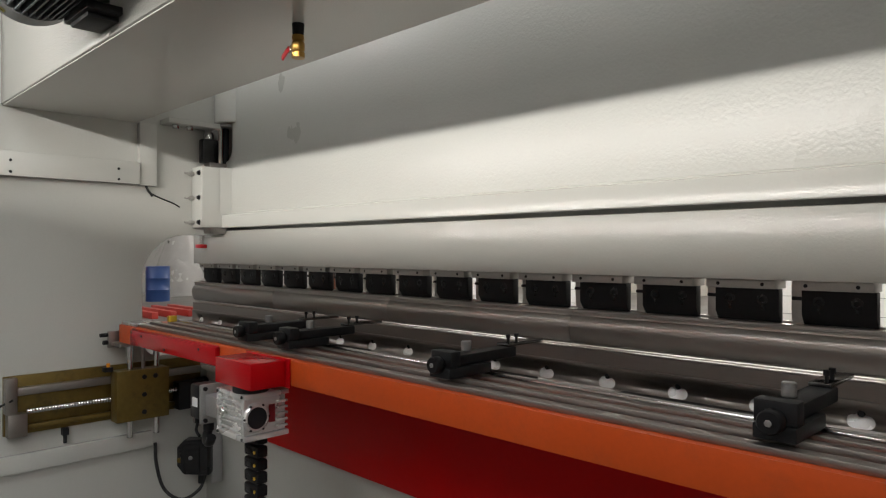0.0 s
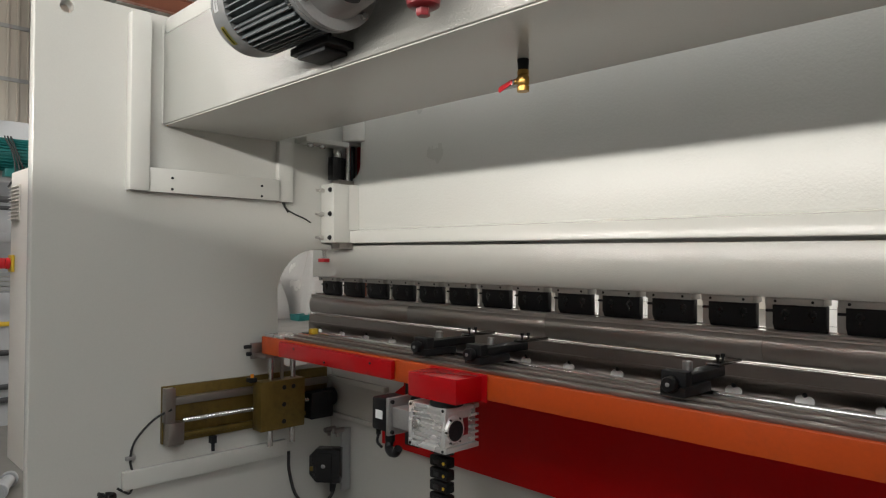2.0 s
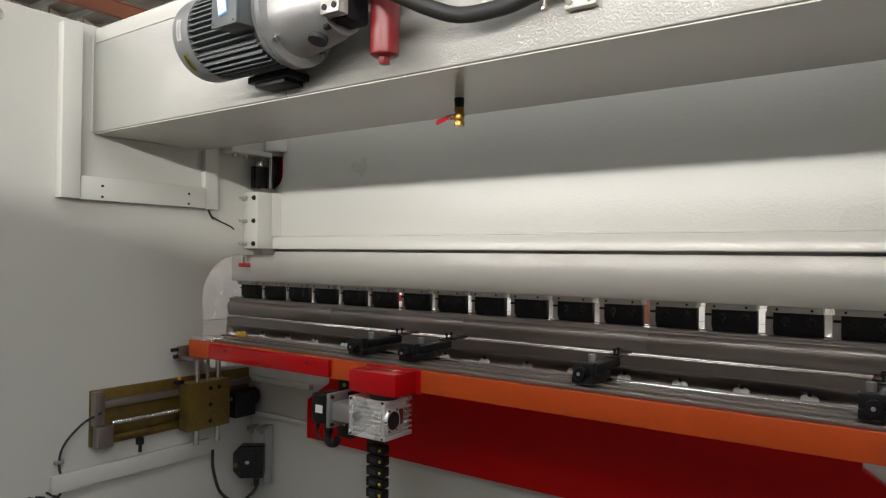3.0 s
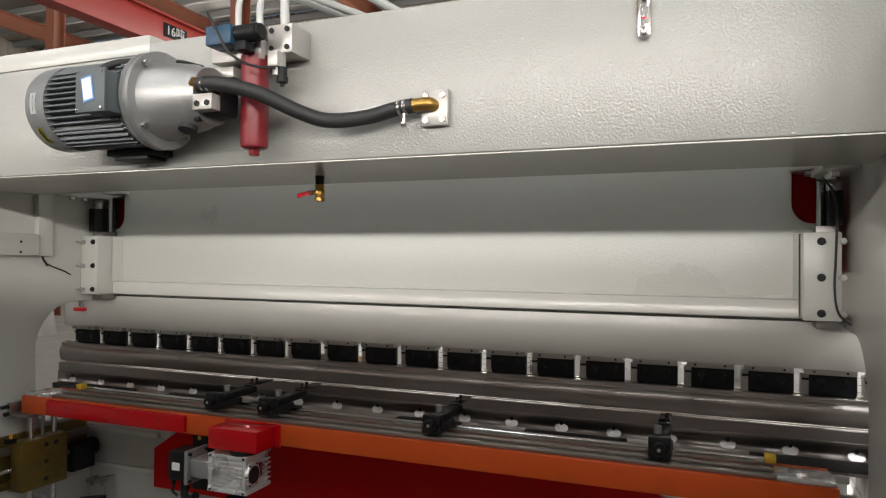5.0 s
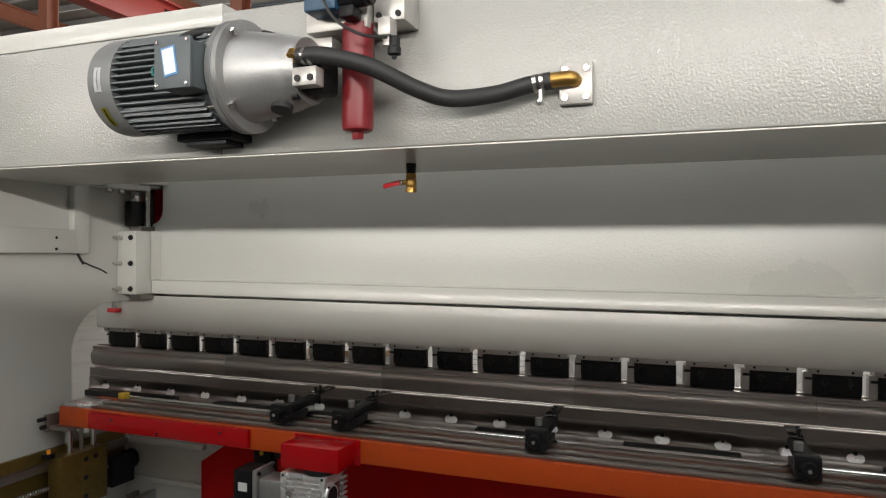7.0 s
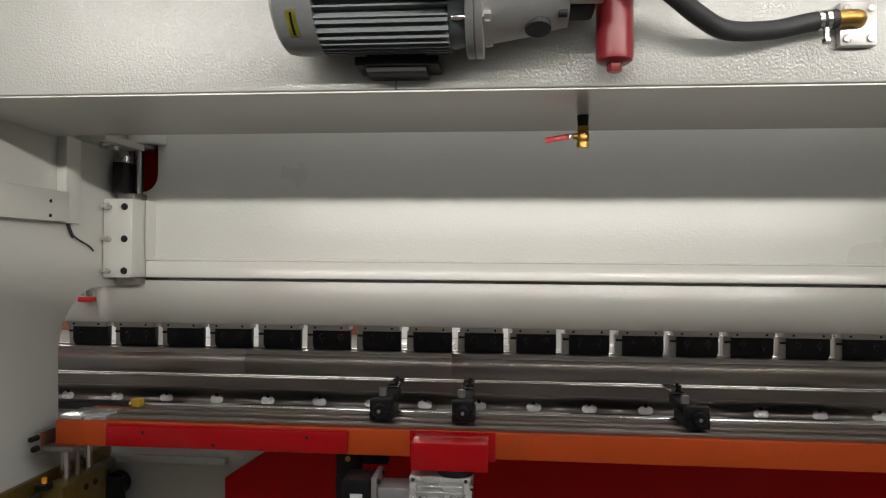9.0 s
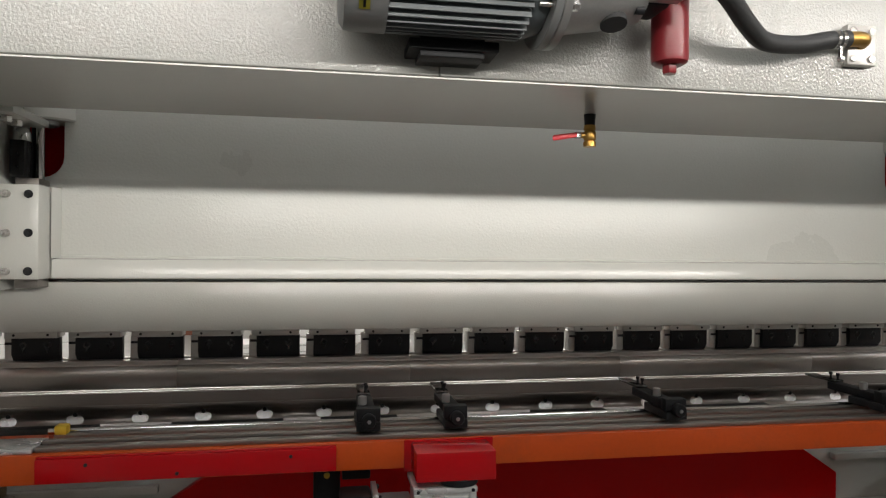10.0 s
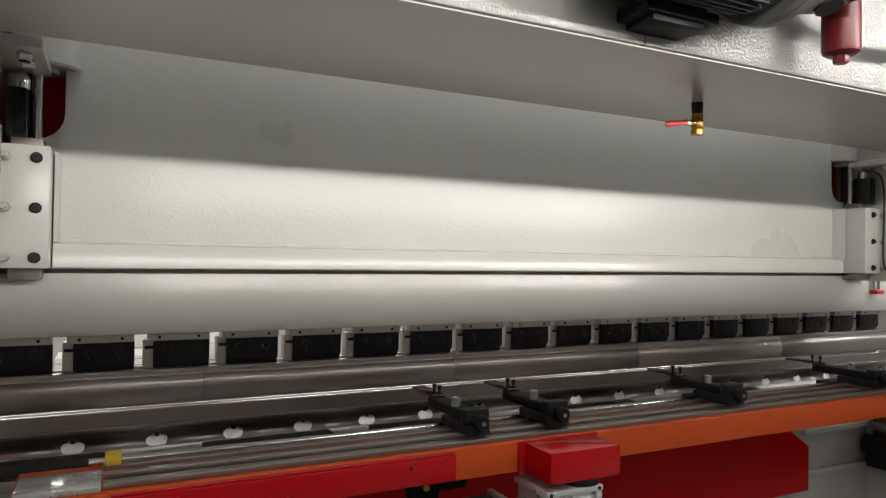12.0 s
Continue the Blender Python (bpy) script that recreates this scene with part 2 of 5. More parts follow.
def tube(bm, points, r, seg=8, steps=6, smooth=True):
    ps = smooth_path(points, steps) if smooth else [Vector(p) for p in points]
    rows, up = [], Vector((0.13, 0.31, 0.94))
    for i, p in enumerate(ps):
        d = (ps[min(i + 1, len(ps) - 1)] - ps[max(i - 1, 0)]).normalized()
        s = d.cross(up)
        if s.length < 0.05:
            s = d.cross(Vector((1, 0, 0)))
        s.normalize()
        u = s.cross(d)
        rows.append([bm.verts.new(p + r * (math.cos(2 * math.pi * k / seg) * s + math.sin(2 * math.pi * k / seg) * u)) for k in range(seg)])
    for p, q in zip(rows, rows[1:]):
        for k in range(seg):
            bm.faces.new((p[k], p[(k + 1) % seg], q[(k + 1) % seg], q[k])).smooth = True
    bm.faces.new(rows[0][::-1])
    bm.faces.new(rows[-1])
    return bm


def hexhead(bm, a, b, r):
    return lathe(bm, a, b, [(0, r), (0.85, r), (1, r * 0.85)], 6)


def finish(name, bm, mat, smooth=40):
    bmesh.ops.recalc_face_normals(bm, faces=bm.faces[:])
    me = bpy.data.meshes.new(name)
    bm.to_mesh(me)
    bm.free()
    for mt in (mat if isinstance(mat, (list, tuple)) else [mat]):
        me.materials.append(mt)
    if smooth:
        me.set_sharp_from_angle(angle=radians(smooth))
    return me


def part(name, bm, mat, parent, label="", smooth=40):
    ob = new(name, finish(name, bm, mat, smooth))
    ob.parent = parent
    if label:
        ob["label"] = label
    return ob


def thing(name, label, category, group="", kind="", at=(0, 0, 0)):
    ob = new(name)
    ob.location = at
    ob.empty_display_size = 0.05
    ob.matrix_basis = Matrix.Translation(at)
    bpy.context.view_layer.update()
    return tagged(ob, label, category, group, kind)


def B():
    return bmesh.new()


def solid(name, bm, mat, label, category, group="", kind="", smooth=40):
    return tagged(new(name, finish(name, bm, mat, smooth)), label, category, group, kind)


# ---- hall ----
FLOOR_Z = 0.0
HX0, HX1, HY0, HY1, HZ = -24.0, 37.0, -15.0, 17.0, 10.0


def hall():
    bm = B()
    box(bm, HX0 - 0.3, HX1 + 0.3, HY0 - 0.3, HY1 + 0.3, -0.2, FLOOR_Z)
    solid("floor", bm, CONCRETE, "dusty worn grey concrete workshop floor", "floor", kind="structure")

    def ribbed(x0, x1, axis, at, z0, z1, flip, pitch=0.30):
        bm = B()
        n = int((x1 - x0) / pitch)
        pts = []
        for i in range(n):
            u = x0 + i * pitch
            pts += [(u, at), (u + pitch * 0.70, at), (u + pitch * 0.75, at + 0.035 * flip), (u + pitch * 0.95, at + 0.035 * flip)]
        pts.append((x1, at))
        pts += [(x1, at - 0.25 * flip), (x0, at - 0.25 * flip)]
        if axis == "x":
            pts = [(v, u) for u, v in pts]
        return prism(bm, pts, "z", z0, z1)

    for k, (a, b, z0, z1) in enumerate(((HY0, 4.95, 0, HZ), (6.15, HY1, 0, HZ), (4.95, 6.15, 0, 3.6), (4.95, 6.15, 8.3, HZ))):
        solid("wall_west_panel" if k else "wall_west", ribbed(a, b, "x", HX0, z0, z1, 1), WALL_PANEL, "beige ribbed sheet metal hall wall", "wall", kind="structure")
    bm = B()
    box(bm, HX0 - 0.15, HX0 - 0.12, 4.95, 6.15, 3.6, 8.3)
    solid("window_1", bm, DAYLIGHT, "tall translucent daylight panel in the hall wall", "window", kind="structure")
    for z in (1.8, 3.5, 5.2, 6.9, 8.6):
        bm = B()
        box(bm, HX0 + 0.04, HX0 + 0.11, HY0, HY1, z - 0.06, z + 0.06)
        solid("wall_girt", bm, GREY_STEEL, "grey steel wall girt", "girt", kind="structure")
    for y in (-3.0, 3.7, 10.5):
        bm = B()
        box(bm, HX0 + 0.115, HX0 + 0.45, y - 0.16, y + 0.16, 0, HZ - 0.5)
        solid("wall_column", bm, BLACK_STEEL, "dark painted steel wall column", "column", kind="structure")
    solid("wall_east", ribbed(HY0, HY1, "x", HX1, 0, HZ, -1), WALL_PANEL, "beige ribbed sheet metal hall wall", "wall", kind="structure")
    solid("wall_north", ribbed(HX0, HX1, "y", HY1, 0, HZ, -1), WALL_PANEL, "beige ribbed sheet metal hall wall", "wall", kind="structure")
    bm = B()
    box(bm, HX0, HX1, HY0 - 0.25, HY0, 0, 4.25)
    box(bm, HX0, HX1, HY0 - 0.25, HY0, 4.85, HZ)
    edges = [HX0, -17.5, -12.5, -11.5, -6.5, -5.5, -0.5, 0.5, 5.5, 6.5, 11.5, 12.5, 17.5, 18.5, 23.5, 24.5, 29.5, 30.5, 35.5, HX1]
    for a, b in zip(edges[::2], edges[1::2]):
        box(bm, a, b, HY0 - 0.25, HY0, 4.25, 4.85)
    solid("wall_south", bm, WALL_PANEL, "beige hall wall with a band of windows", "wall", kind="structure")
    # low wall added out of view, cuts window light off the lower ram
    bm = B()
    box(bm, HX0, 11.0, -5.35, -5.2, 0, 2.445)
    solid("shade_wall", bm, GREY_STEEL, "unseen low grey wall added to shade the lower ram", "wall", kind="structure")
    # roof: foil lining on purlins and rafters
    bm = B()
    n, pts = 62, []
    for i in range(n + 1):
        y = HY0 + (HY1 - HY0) * i / n
        pts.append((y, HZ - 0.10 * abs(math.sin(i * 1.57)) + 0.02 * math.sin(i * 5.1)))
    pts += [(HY1, HZ + 0.2), (HY0, HZ + 0.2)]
    prism(bm, pts, "x", HX0, HX1)
    solid("ceiling", bm, FOIL, "wrinkled silver foil roof lining", "ceiling", kind="structure", smooth=0)
    bm = B()
    y = HY0 + 0.7
    while y < HY1:
        box(bm, HX0, HX1, y - 0.05, y + 0.05, HZ - 0.32, HZ - 0.12)
        y += 1.25
    solid("purlin_rows", bm, GREY_STEEL, "grey steel purlins under the roof", "purlins", kind="stuff")
    rafters = [-20.55, -14.65, -8.75, -2.95, 2.9, 8.8]
    for x in rafters:
        bm = B()
        box(bm, x - 0.12, x + 0.12, HY0, HY1, HZ - 0.85, HZ - 0.81)
        box(bm, x - 0.12, x + 0.12, HY0, HY1, HZ - 0.37, HZ - 0.33)
        box(bm, x - 0.01, x + 0.01, HY0, HY1, HZ - 0.82, HZ - 0.36)
        solid("roof_beam", bm, RUST, "red oxide painted steel roof beam", "beam", "roof beams")
    for x in rafters:
        for y in (10.0, -14.0):
            bm = B()
            box(bm, x - 0.15, x + 0.15, y - 0.17, y - 0.15, 0, HZ - 0.86)
            box(bm, x - 0.15, x + 0.15, y + 0.15, y + 0.17, 0, HZ - 0.86)
            box(bm, x - 0.01, x + 0.01, y - 0.15, y + 0.15, 0, HZ - 0.86)
            solid("steel_column", bm, RUST, "red oxide painted steel hall column", "column", "hall columns")


hall()
for y in (10.0, -14.0):
    bm = B()
    box(bm, HX0, HX1, y - 0.12, y + 0.12, 5.02, 5.06)
    box(bm, HX0, HX1, y - 0.12, y + 0.12, 5.44, 5.48)
    box(bm, HX0, HX1, y - 0.15, y + 0.15, 5.06, 5.44)
    solid("runway_beam", bm, RUST, "red oxide crane runway beam on the columns", "beam", "crane runway beams")
crane = thing("overhead_crane", "red painted overhead crane girder with a capacity plate", "crane")
bm = B()
box(bm, -8.42, -8.08, -14.0, 10.1, 5.50, 6.02, 0.01)
box(bm, -8.50, -8.0, -14.0, 10.1, 6.021, 6.06)
part("girder", bm, CRANE_RED, crane)
bm = B()
box(bm, -8.0795, -8.070, 6.95, 7.55, 5.66, 5.92, 0.003)
cpl = part("capacity_plate", bm, BLACK_PL, crane)
fc = bpy.data.curves.new("capacity_text", "FONT")
fc.body, fc.size, fc.extrude, fc.align_x, fc.align_y = "16吨", 0.24, 0.002, "CENTER", "CENTER"
fc.materials.append(LABEL_WHITE)
ft = new("capacity_text", fc)
ft.parent = cpl
ft.matrix_basis = Matrix.Translation((-8.066, 7.25, 5.79)) @ Matrix.Rotation(radians(90), 4, "Z") @ Matrix.Rotation(radians(90), 4, "X")


# ---- press brake frame ----
XL, XR = -1.72, 1.755
DR = 0.008  # how high the ram stands
frame_ob = thing("press_brake_frame", "pale grey painted welded steel press brake frame", "press brake")


def plate_outline():
    pts = [(-1.512, 0.0), (0.30, 0.0), (0.30, 0.77), (-0.10, 0.77)]
    pts += [(-0.355 + 0.08 * math.cos(a), 0.77 + 0.08 + 0.08 * math.sin(a)) for a in [radians(-90 - 15 * i) for i in range(7)]]
    cy, cz, r = -0.443 + 0.22, 1.135, 0.22
    pts += [(cy + r * math.cos(a), cz + r * math.sin(a)) for a in [radians(180 - 9 * i) for i in range(11)]]
    pts += [(0.30, 1.355), (0.30, 2.36), (-1.512, 2.36)]
    return pts


for x0, x1 in ((XL - 0.06, XL), (XR, XR + 0.06)):
    sp = part("side_plate", prism(B(), plate_outline(), "x", x0, x1, 0.004), PAINT, frame_ob)
    cutter = new("cutter", finish("cutter", cyl(B(), (x0 - 0.1, -1.40, 2.30), (x1 + 0.1, -1.40, 2.30), 0.026, 32), MILLED))
    md = sp.modifiers.new("hole", "BOOLEAN")
    md.object, md.solver = cutter, "EXACT"
    cut = bpy.data.meshes.new_from_object(sp.evaluated_get(bpy.context.evaluated_depsgraph_get()))
    sp.modifiers.clear()
    for pg in cut.polygons:
        pg.use_smooth = abs(pg.normal.x) < 0.9
    sp.data = cut
    bpy.data.objects.remove(cutter)
# oil tank
bm = B()
box(bm, XL + 0.002, -0.462, -1.02, -0.47, 1.885, 2.277, 0.006)
box(bm, -0.4615, XR - 0.002, -1.02, -0.47, 1.885, 2.315, 0.006)
tank = part("oil_tank", bm, PAINT_TEX, frame_ob, "pale grey textured painted oil tank")
bm = B()
box(bm, XL + 0.004, XR - 0.004, -1.012, -0.474, 1.881, 1.8845)
part("tank_floor", bm, PAINT, frame_ob)
bm = B()
box(bm, XL + 0.012, -0.464, -1.014, -0.48, 2.281, 2.345, 0.003)
part("tank_lid", bm, PAINT, frame_ob)
# weld beads along the tank ends
for x in (XL, XR):
    bm = B()
    s = 1 if x < 0 else -1
    random.seed(4)
    tube(bm, [(x + 0.006 * s, -1.021 + random.uniform(-0.001, 0.001), 1.89 + 0.02 * i) for i in range(22)], 0.006, 6, 2)
    part("weld_bead", bm, PAINT, frame_ob)
# table
bm = B()
box(bm, XL, XR, -0.12, 0.0, 0.0, 0.84, 0.003)
part("table_plate", bm, PAINT, frame_ob)
bm = B()
box(bm, -2.05, XL - 0.062, -0.05, 0.10, 0.55, 0.84, 0.003)
part("table_end", bm, PAINT, frame_ob)
bm = B()
box(bm, XR + 0.062, 2.05, -0.05, 0.10, 0.55, 0.84, 0.003)
part("table_end", bm, PAINT, frame_ob)
# stiffening bar on the table back
for z0, z1 in ((0.68, 0.705), (0.50, 0.52)):
    bm = B()
    box(bm, XL, -1.25, -0.150, -0.122, z0, z1, 0.002)
    part("table_rib", bm, PAINT, frame_ob)
    bm = B()
    box(bm, 1.28, XR, -0.150, -0.122, z0, z1, 0.002)
    part("table_rib", bm, PAINT, frame_ob)
# red reinforcing plate
bm = B()
prism(bm, [(-1.24, 0.45), (1.27, 0.45), (1.27, 0.64), (1.12, 0.74), (1.12, 0.79), (-1.09, 0.79), (-1.09, 0.74), (-1.24, 0.64)], "y", -0.17, -0.122, 0.003)
part("reinforcing_plate", bm, DARKRED, frame_ob, "deep red enamelled reinforcing plate")
# ledge strips on the plates' inner faces
for x0, x1 in ((XL, XL + 0.03), (XR - 0.03, XR)):
    bm = B()
    box(bm, x0, x1, -1.17, -0.40, 0.345, 0.42, 0.003)
    part("ledge_strip", bm, PAINT, frame_ob)

# sheet metal cable ducts on the plates
for x, s in ((XL, 1),):
    duct = thing("cable_duct", "pale grey sheet metal cable duct screwed to the side plate", "cable duct")
    a, b = sorted((x, x + 0.055 * s))
    bm = B()
    box(bm, a, b, -1.170, -1.09, 1.590, 2.33, 0.002)
    part("upright_cover", bm, PAINT, duct)
    a, b = sorted((x, x + 0.05 * s))
    bm = B()
    box(bm, a, b, -1.088, -0.47, 1.588, 1.69, 0.002)
    part("level_cover", bm, PAINT, duct)
    bm = B()
    box(bm, *sorted((x, x + 0.035 * s)), -0.464, -0.385, 1.585, 1.88, 0.002)
    part("riser_cover", bm, PAINT, duct)
    for yy in (-0.993, -0.565):
        for zz in (1.604, 1.652):
            bm = B()
            lathe(bm, (x + 0.049 * s, yy, zz), (x + 0.054 * s, yy, zz), [(0, 0.006), (0.7, 0.006), (1, 0.003)], 10)
            part("screw", bm, BLACK_OX, duct)

# ---- ram ----
ram = thing("ram", "pale grey painted steel press brake ram", "ram", at=(0, 0, DR))


def ram_part(name, bm, mat, label=""):
    ob = part(name, bm, mat, ram, label)
    return ob


pts = [(-1.99, 1.20), (2.02, 1.20), (2.02, 1.36), (1.70, 1.40), (1.70, 1.72)]
pts += [(1.62 + 0.0, 1.72)] + [(1.66 + 0.07 * math.cos(a), 1.79 + 0.07 * math.sin(a)) for a in [radians(-95 - 17 * i) for i in range(6)]] + [(1.59, 2.25)]
pts += [(-1.58, 2.25)] + [(-1.65 + 0.07 * math.cos(a), 1.79 + 0.07 * math.sin(a)) for a in [radians(0 - 17 * i) for i in range(6)]] + [(-1.69, 1.72), (-1.69, 1.40), (-1.99, 1.36)]
ram_part("ram_core", prism(B(), pts, "y", -0.018, 0.03, 0.003), PAINT)
ram_part("ram_plate", prism(B(), [(1.70, 1.387)] + pts[4:-2] + [(-1.69, 1.387)], "y", -0.053, -0.0185, 0.003), PAINT_RAM)
bm = B()
box(bm, -1.988, 2.018, -0.064, -0.0185, 1.2005, 1.369, 0.002)
ram_part("lower_plate", bm, PAINT)
bm = B()
prism(bm, [(-0.053, 1.402), (-0.060, 1.400), (-0.097, 1.382), (-0.100, 1.385), (-0.100, 1.441), (-0.096, 1.446), (-0.064, 1.449), (-0.053, 1.456)], "x", -1.598, 1.608)
ram_part("ledge", bm, PAINT)
bm = B()
tube(bm, [(-1.59 + 0.1 * i, -0.057, 1.4535 + 0.0012 * math.sin(i * 2.3)) for i in range(33)], 0.0045, 6, 2)
ram_part("weld_bead", bm, PAINT)
for x0, x1, xi in ((-1.72, -1.597, -1.597), (1.607, 1.73, 1.607)):
    s = 1 if x0 < 0 else -1
    bm = B()
    box(bm, x0 + (0.004 if s < 0 else 0.004), x1 - 0.004, -0.200, -0.055, 1.383, 1.683, 0.004)
    g = ram_part("guide_block", bm, PAINT, "pale grey slide block with three pairs of bolts")
    bm = B()
    prism(bm, [(xi, -0.11), (xi + 0.012 * s, -0.06), (xi + 0.012 * s, -0.0535), (xi, -0.0535)], "z", 1.45, 1.683)
    ram_part("fillet", bm, PAINT)
    xd = -1.63 if s > 0 else 1.665
    xw = xd - 0.062 * s
    for zz in (1.652, 1.530, 1.409):
        bm = B()
        cyl(bm, (xd, -0.201, zz), (xd, -0.203, zz), 0.0135, 18)
        lathe(bm, (xd, -0.203, zz), (xd, -0.212, zz), [(0, 0.0095), (0.8, 0.0095), (1, 0.008)], 16)
        o = part("socket_screw", bm, BLACK_OX, g)
        bm = B()
        cyl(bm, (xw, -0.200, zz), (xw, -0.210, zz), 0.011, 16)
        hexhead(bm, (xw, -0.210, zz), (xw, -0.222, zz), 0.0125)
        cyl(bm, (xw, -0.222, zz), (xw, -0.245, zz), 0.006, 10)
        part("adjusting_bolt", bm, MILLED, g)

# guide rails fixed to the frame, cylinder rods and couplings
for s, xr in ((1, -1.655), (-1, 1.69)):
    rail = thing("guide_rail", "dark ground steel guide rail behind the slide block", "guide rail", "ram guide rails")
    bm = B()
    box(bm, xr - 0.035, xr + 0.035, -0.150, -0.060, 1.362, 1.715, 0.002)
    part("rail", bm, STEEL, rail)
    bm = B()
    box(bm, xr - 0.022 - 0.023 * s, xr + 0.022 - 0.023 * s, -0.17, -0.09, 1.7155, 1.835, 0.003)
    stop = part("stop_block", bm, GLOSS_BLACK, rail)
    bm = B()
    lathe(bm, (xr - 0.023 * s, -0.13, 1.835), (xr - 0.023 * s, -0.13, 1.880), [(0, 0.026), (0.55, 0.026), (0.8, 0.022), (1, 0.014)], 20)
    part("stop_cap", bm, CHROME, stop, "polished steel cap")
    for z in (1.75, 1.79):
        bm = B()
        cyl(bm, (xr - 0.023 * s, -0.1705, z), (xr - 0.023 * s, -0.1725, z), 0.004, 10)
        part("stop_screw", bm, BLACK_OX, stop)
    cyl_ob = thing("hydraulic_cylinder", "hydraulic cylinder rod with black coupling nut", "hydraulic cylinder", "ram cylinders")
    bm = B()
    cyl(bm, (xr + 0.014 * s, -0.085, 1.69), (xr + 0.014 * s, -0.085, 1.90), 0.013, 24)
    part("piston_rod", bm, CHROME, cyl_ob)
    bm = B()
    cyl(bm, (xr - 0.006 * s, -0.05, 1.70), (xr - 0.006 * s, -0.05, 1.90), 0.020, 24, 0.006)
    part("coupling", bm, BLACK_OX, cyl_ob)
    bm = B()
    cyl(bm, (xr + 0.03 * s, -0.03, 1.915), (xr + 0.03 * s, -0.03, 2.30), 0.085, 28, 0.006)
    part("barrel", bm, PAINT, cyl_ob)
    bm = B()
    cyl(bm, (xr + 0.016 * s, -0.06, 1.898), (xr + 0.016 * s, -0.06, 1.914), 0.045, 24, 0.003)
    part("collar", bm, ALU, cyl_ob)
    bm = B()
    box(bm, xr - 0.12, xr + 0.12, 0.034, 0.06, 1.55, 2.30, 0.004)
    part("red_back_plate", bm, DARKRED, cyl_ob, "deep red cover plate")

for s_, xq in ((1, -1.85), (-1, 1.885)):
    bm = B()
    cyl(bm, (xq + 0.014, -0.084, 1.30), (xq + 0.014, -0.084, 1.380), 0.008, 12)
    cyl(bm, (xq - 0.014, -0.078, 1.30), (xq - 0.014, -0.078, 1.380), 0.008, 12)
    pn = ram_part("limit_pin", bm, CHROME)
    bm = B()
    box(bm, xq - 0.028, xq + 0.028, -0.105, -0.0665, 1.282, 1.302, 0.003)
    part("red_cap", bm, RED_PL, pn, "red plastic cap")

# ---- clamps and punch ----
CLAMP_Y = -0.024  # how far the clamps stand towards the gauge


def clamp():
    c = thing("punch_clamp", "black oxide tool clamp bolted under the ram holding the punch", "clamp", "row of punch clamps")
    bm = B()
    prism(bm, [(0.0, 1.121), (0.017, 1.099), (0.028, 1.099), (0.028, 1.178), (0.0, 1.178)], "x", -0.149, 0.002, 0.0025)
    part("clamp_plate", bm, BLACK_OX, c)
    bm = B()
    box(bm, -0.165, 0.0, -0.016, 0.055, 1.1785, 1.199, 0.0012)
    part("spacer", bm, MILLED, c, "bright milled spacer")
    for x in (-0.135, -0.03):
        bm = B()
        cyl(bm, (x, -0.012, 1.189), (x, -0.0172, 1.189), 0.0045, 10)
        part("set_screw", bm, BLACK_OX, c)
    for x in (-0.112, -0.036):
        bm = B()
        lathe(bm, (x, 0.004, 1.152), (x, -0.0012, 1.152), [(0, 0.0125), (0.9, 0.0125), (1, 0.0095), (0.995, 0.0065), (0.3, 0.006), (0.29, 0.0005)], 16)
        box(bm, x - 0.003, x + 0.003, -0.0008, 0.004, 1.128, 1.141, 0.0008)
        part("clamp_bolt", bm, GLOSS_BLACK, c)
    bm = B()
    box(bm, -0.176, -0.135, 0.018, 0.060, 1.104, 1.1785, 0.0015)
    part("wedge_plate", bm, MILLED, c, "bright milled wedge plate")
    bm = B()
    cyl(bm, (-0.172, 0.012, 1.158), (-0.143, 0.012, 1.158), 0.0045, 12)
    part("wedge_screw", bm, BLACK_OX, c)
    return c


first = clamp()
first.matrix_basis = Matrix.Translation((-1.8, CLAMP_Y, DR))
for n in range(2, 21):
    copy_thing(first, Matrix.Translation((0.2 * n - 2.0, CLAMP_Y, DR)))


def punch_profile():
    pts = [(0.012, 1.1035), (0.012, 1.099), (-0.018, 1.0975), (-0.020, 1.095), (-0.020, 1.088), (-0.016, 1.087), (-0.0155, 1.083)]
    pts += [(-0.0165 - 0.012 * math.sin(radians(a)) * 0.8, 1.0785 - 0.012 + 0.012 * math.cos(radians(a))) for a in (0, 18, 36)]
    pts += [(-0.0275 - 0.0055 * math.sin(radians(a)), 1.046 + 0.0205 * math.cos(radians(a))) for a in (22, 36, 50, 64, 77, 90)]
    pts += [(-0.0305, 1.026), (-0.0245, 1.0055), (-0.023, 1.003), (-0.006, 0.9955), (0.003, 0.9945), (0.009, 0.9965)]
    pts += [(0.016, 1.02), (0.022, 1.045), (0.026, 1.07), (0.028, 1.1035)]
    return pts


JOINTS = [-2.05, -1.216, -0.398, 0.427, 1.262, 2.07]
for a, b in zip(JOINTS, JOINTS[1:]):
    bm = prism(B(), punch_profile(), "x", a + 0.0004, b - 0.0004, 0.0006)
    ob = solid("punch", bm, PUNCH_STEEL, "long ground steel gooseneck punch segment under the clamps", "punch", "punch segments", smooth=30)
    ob.location = (0, -0.012, DR)

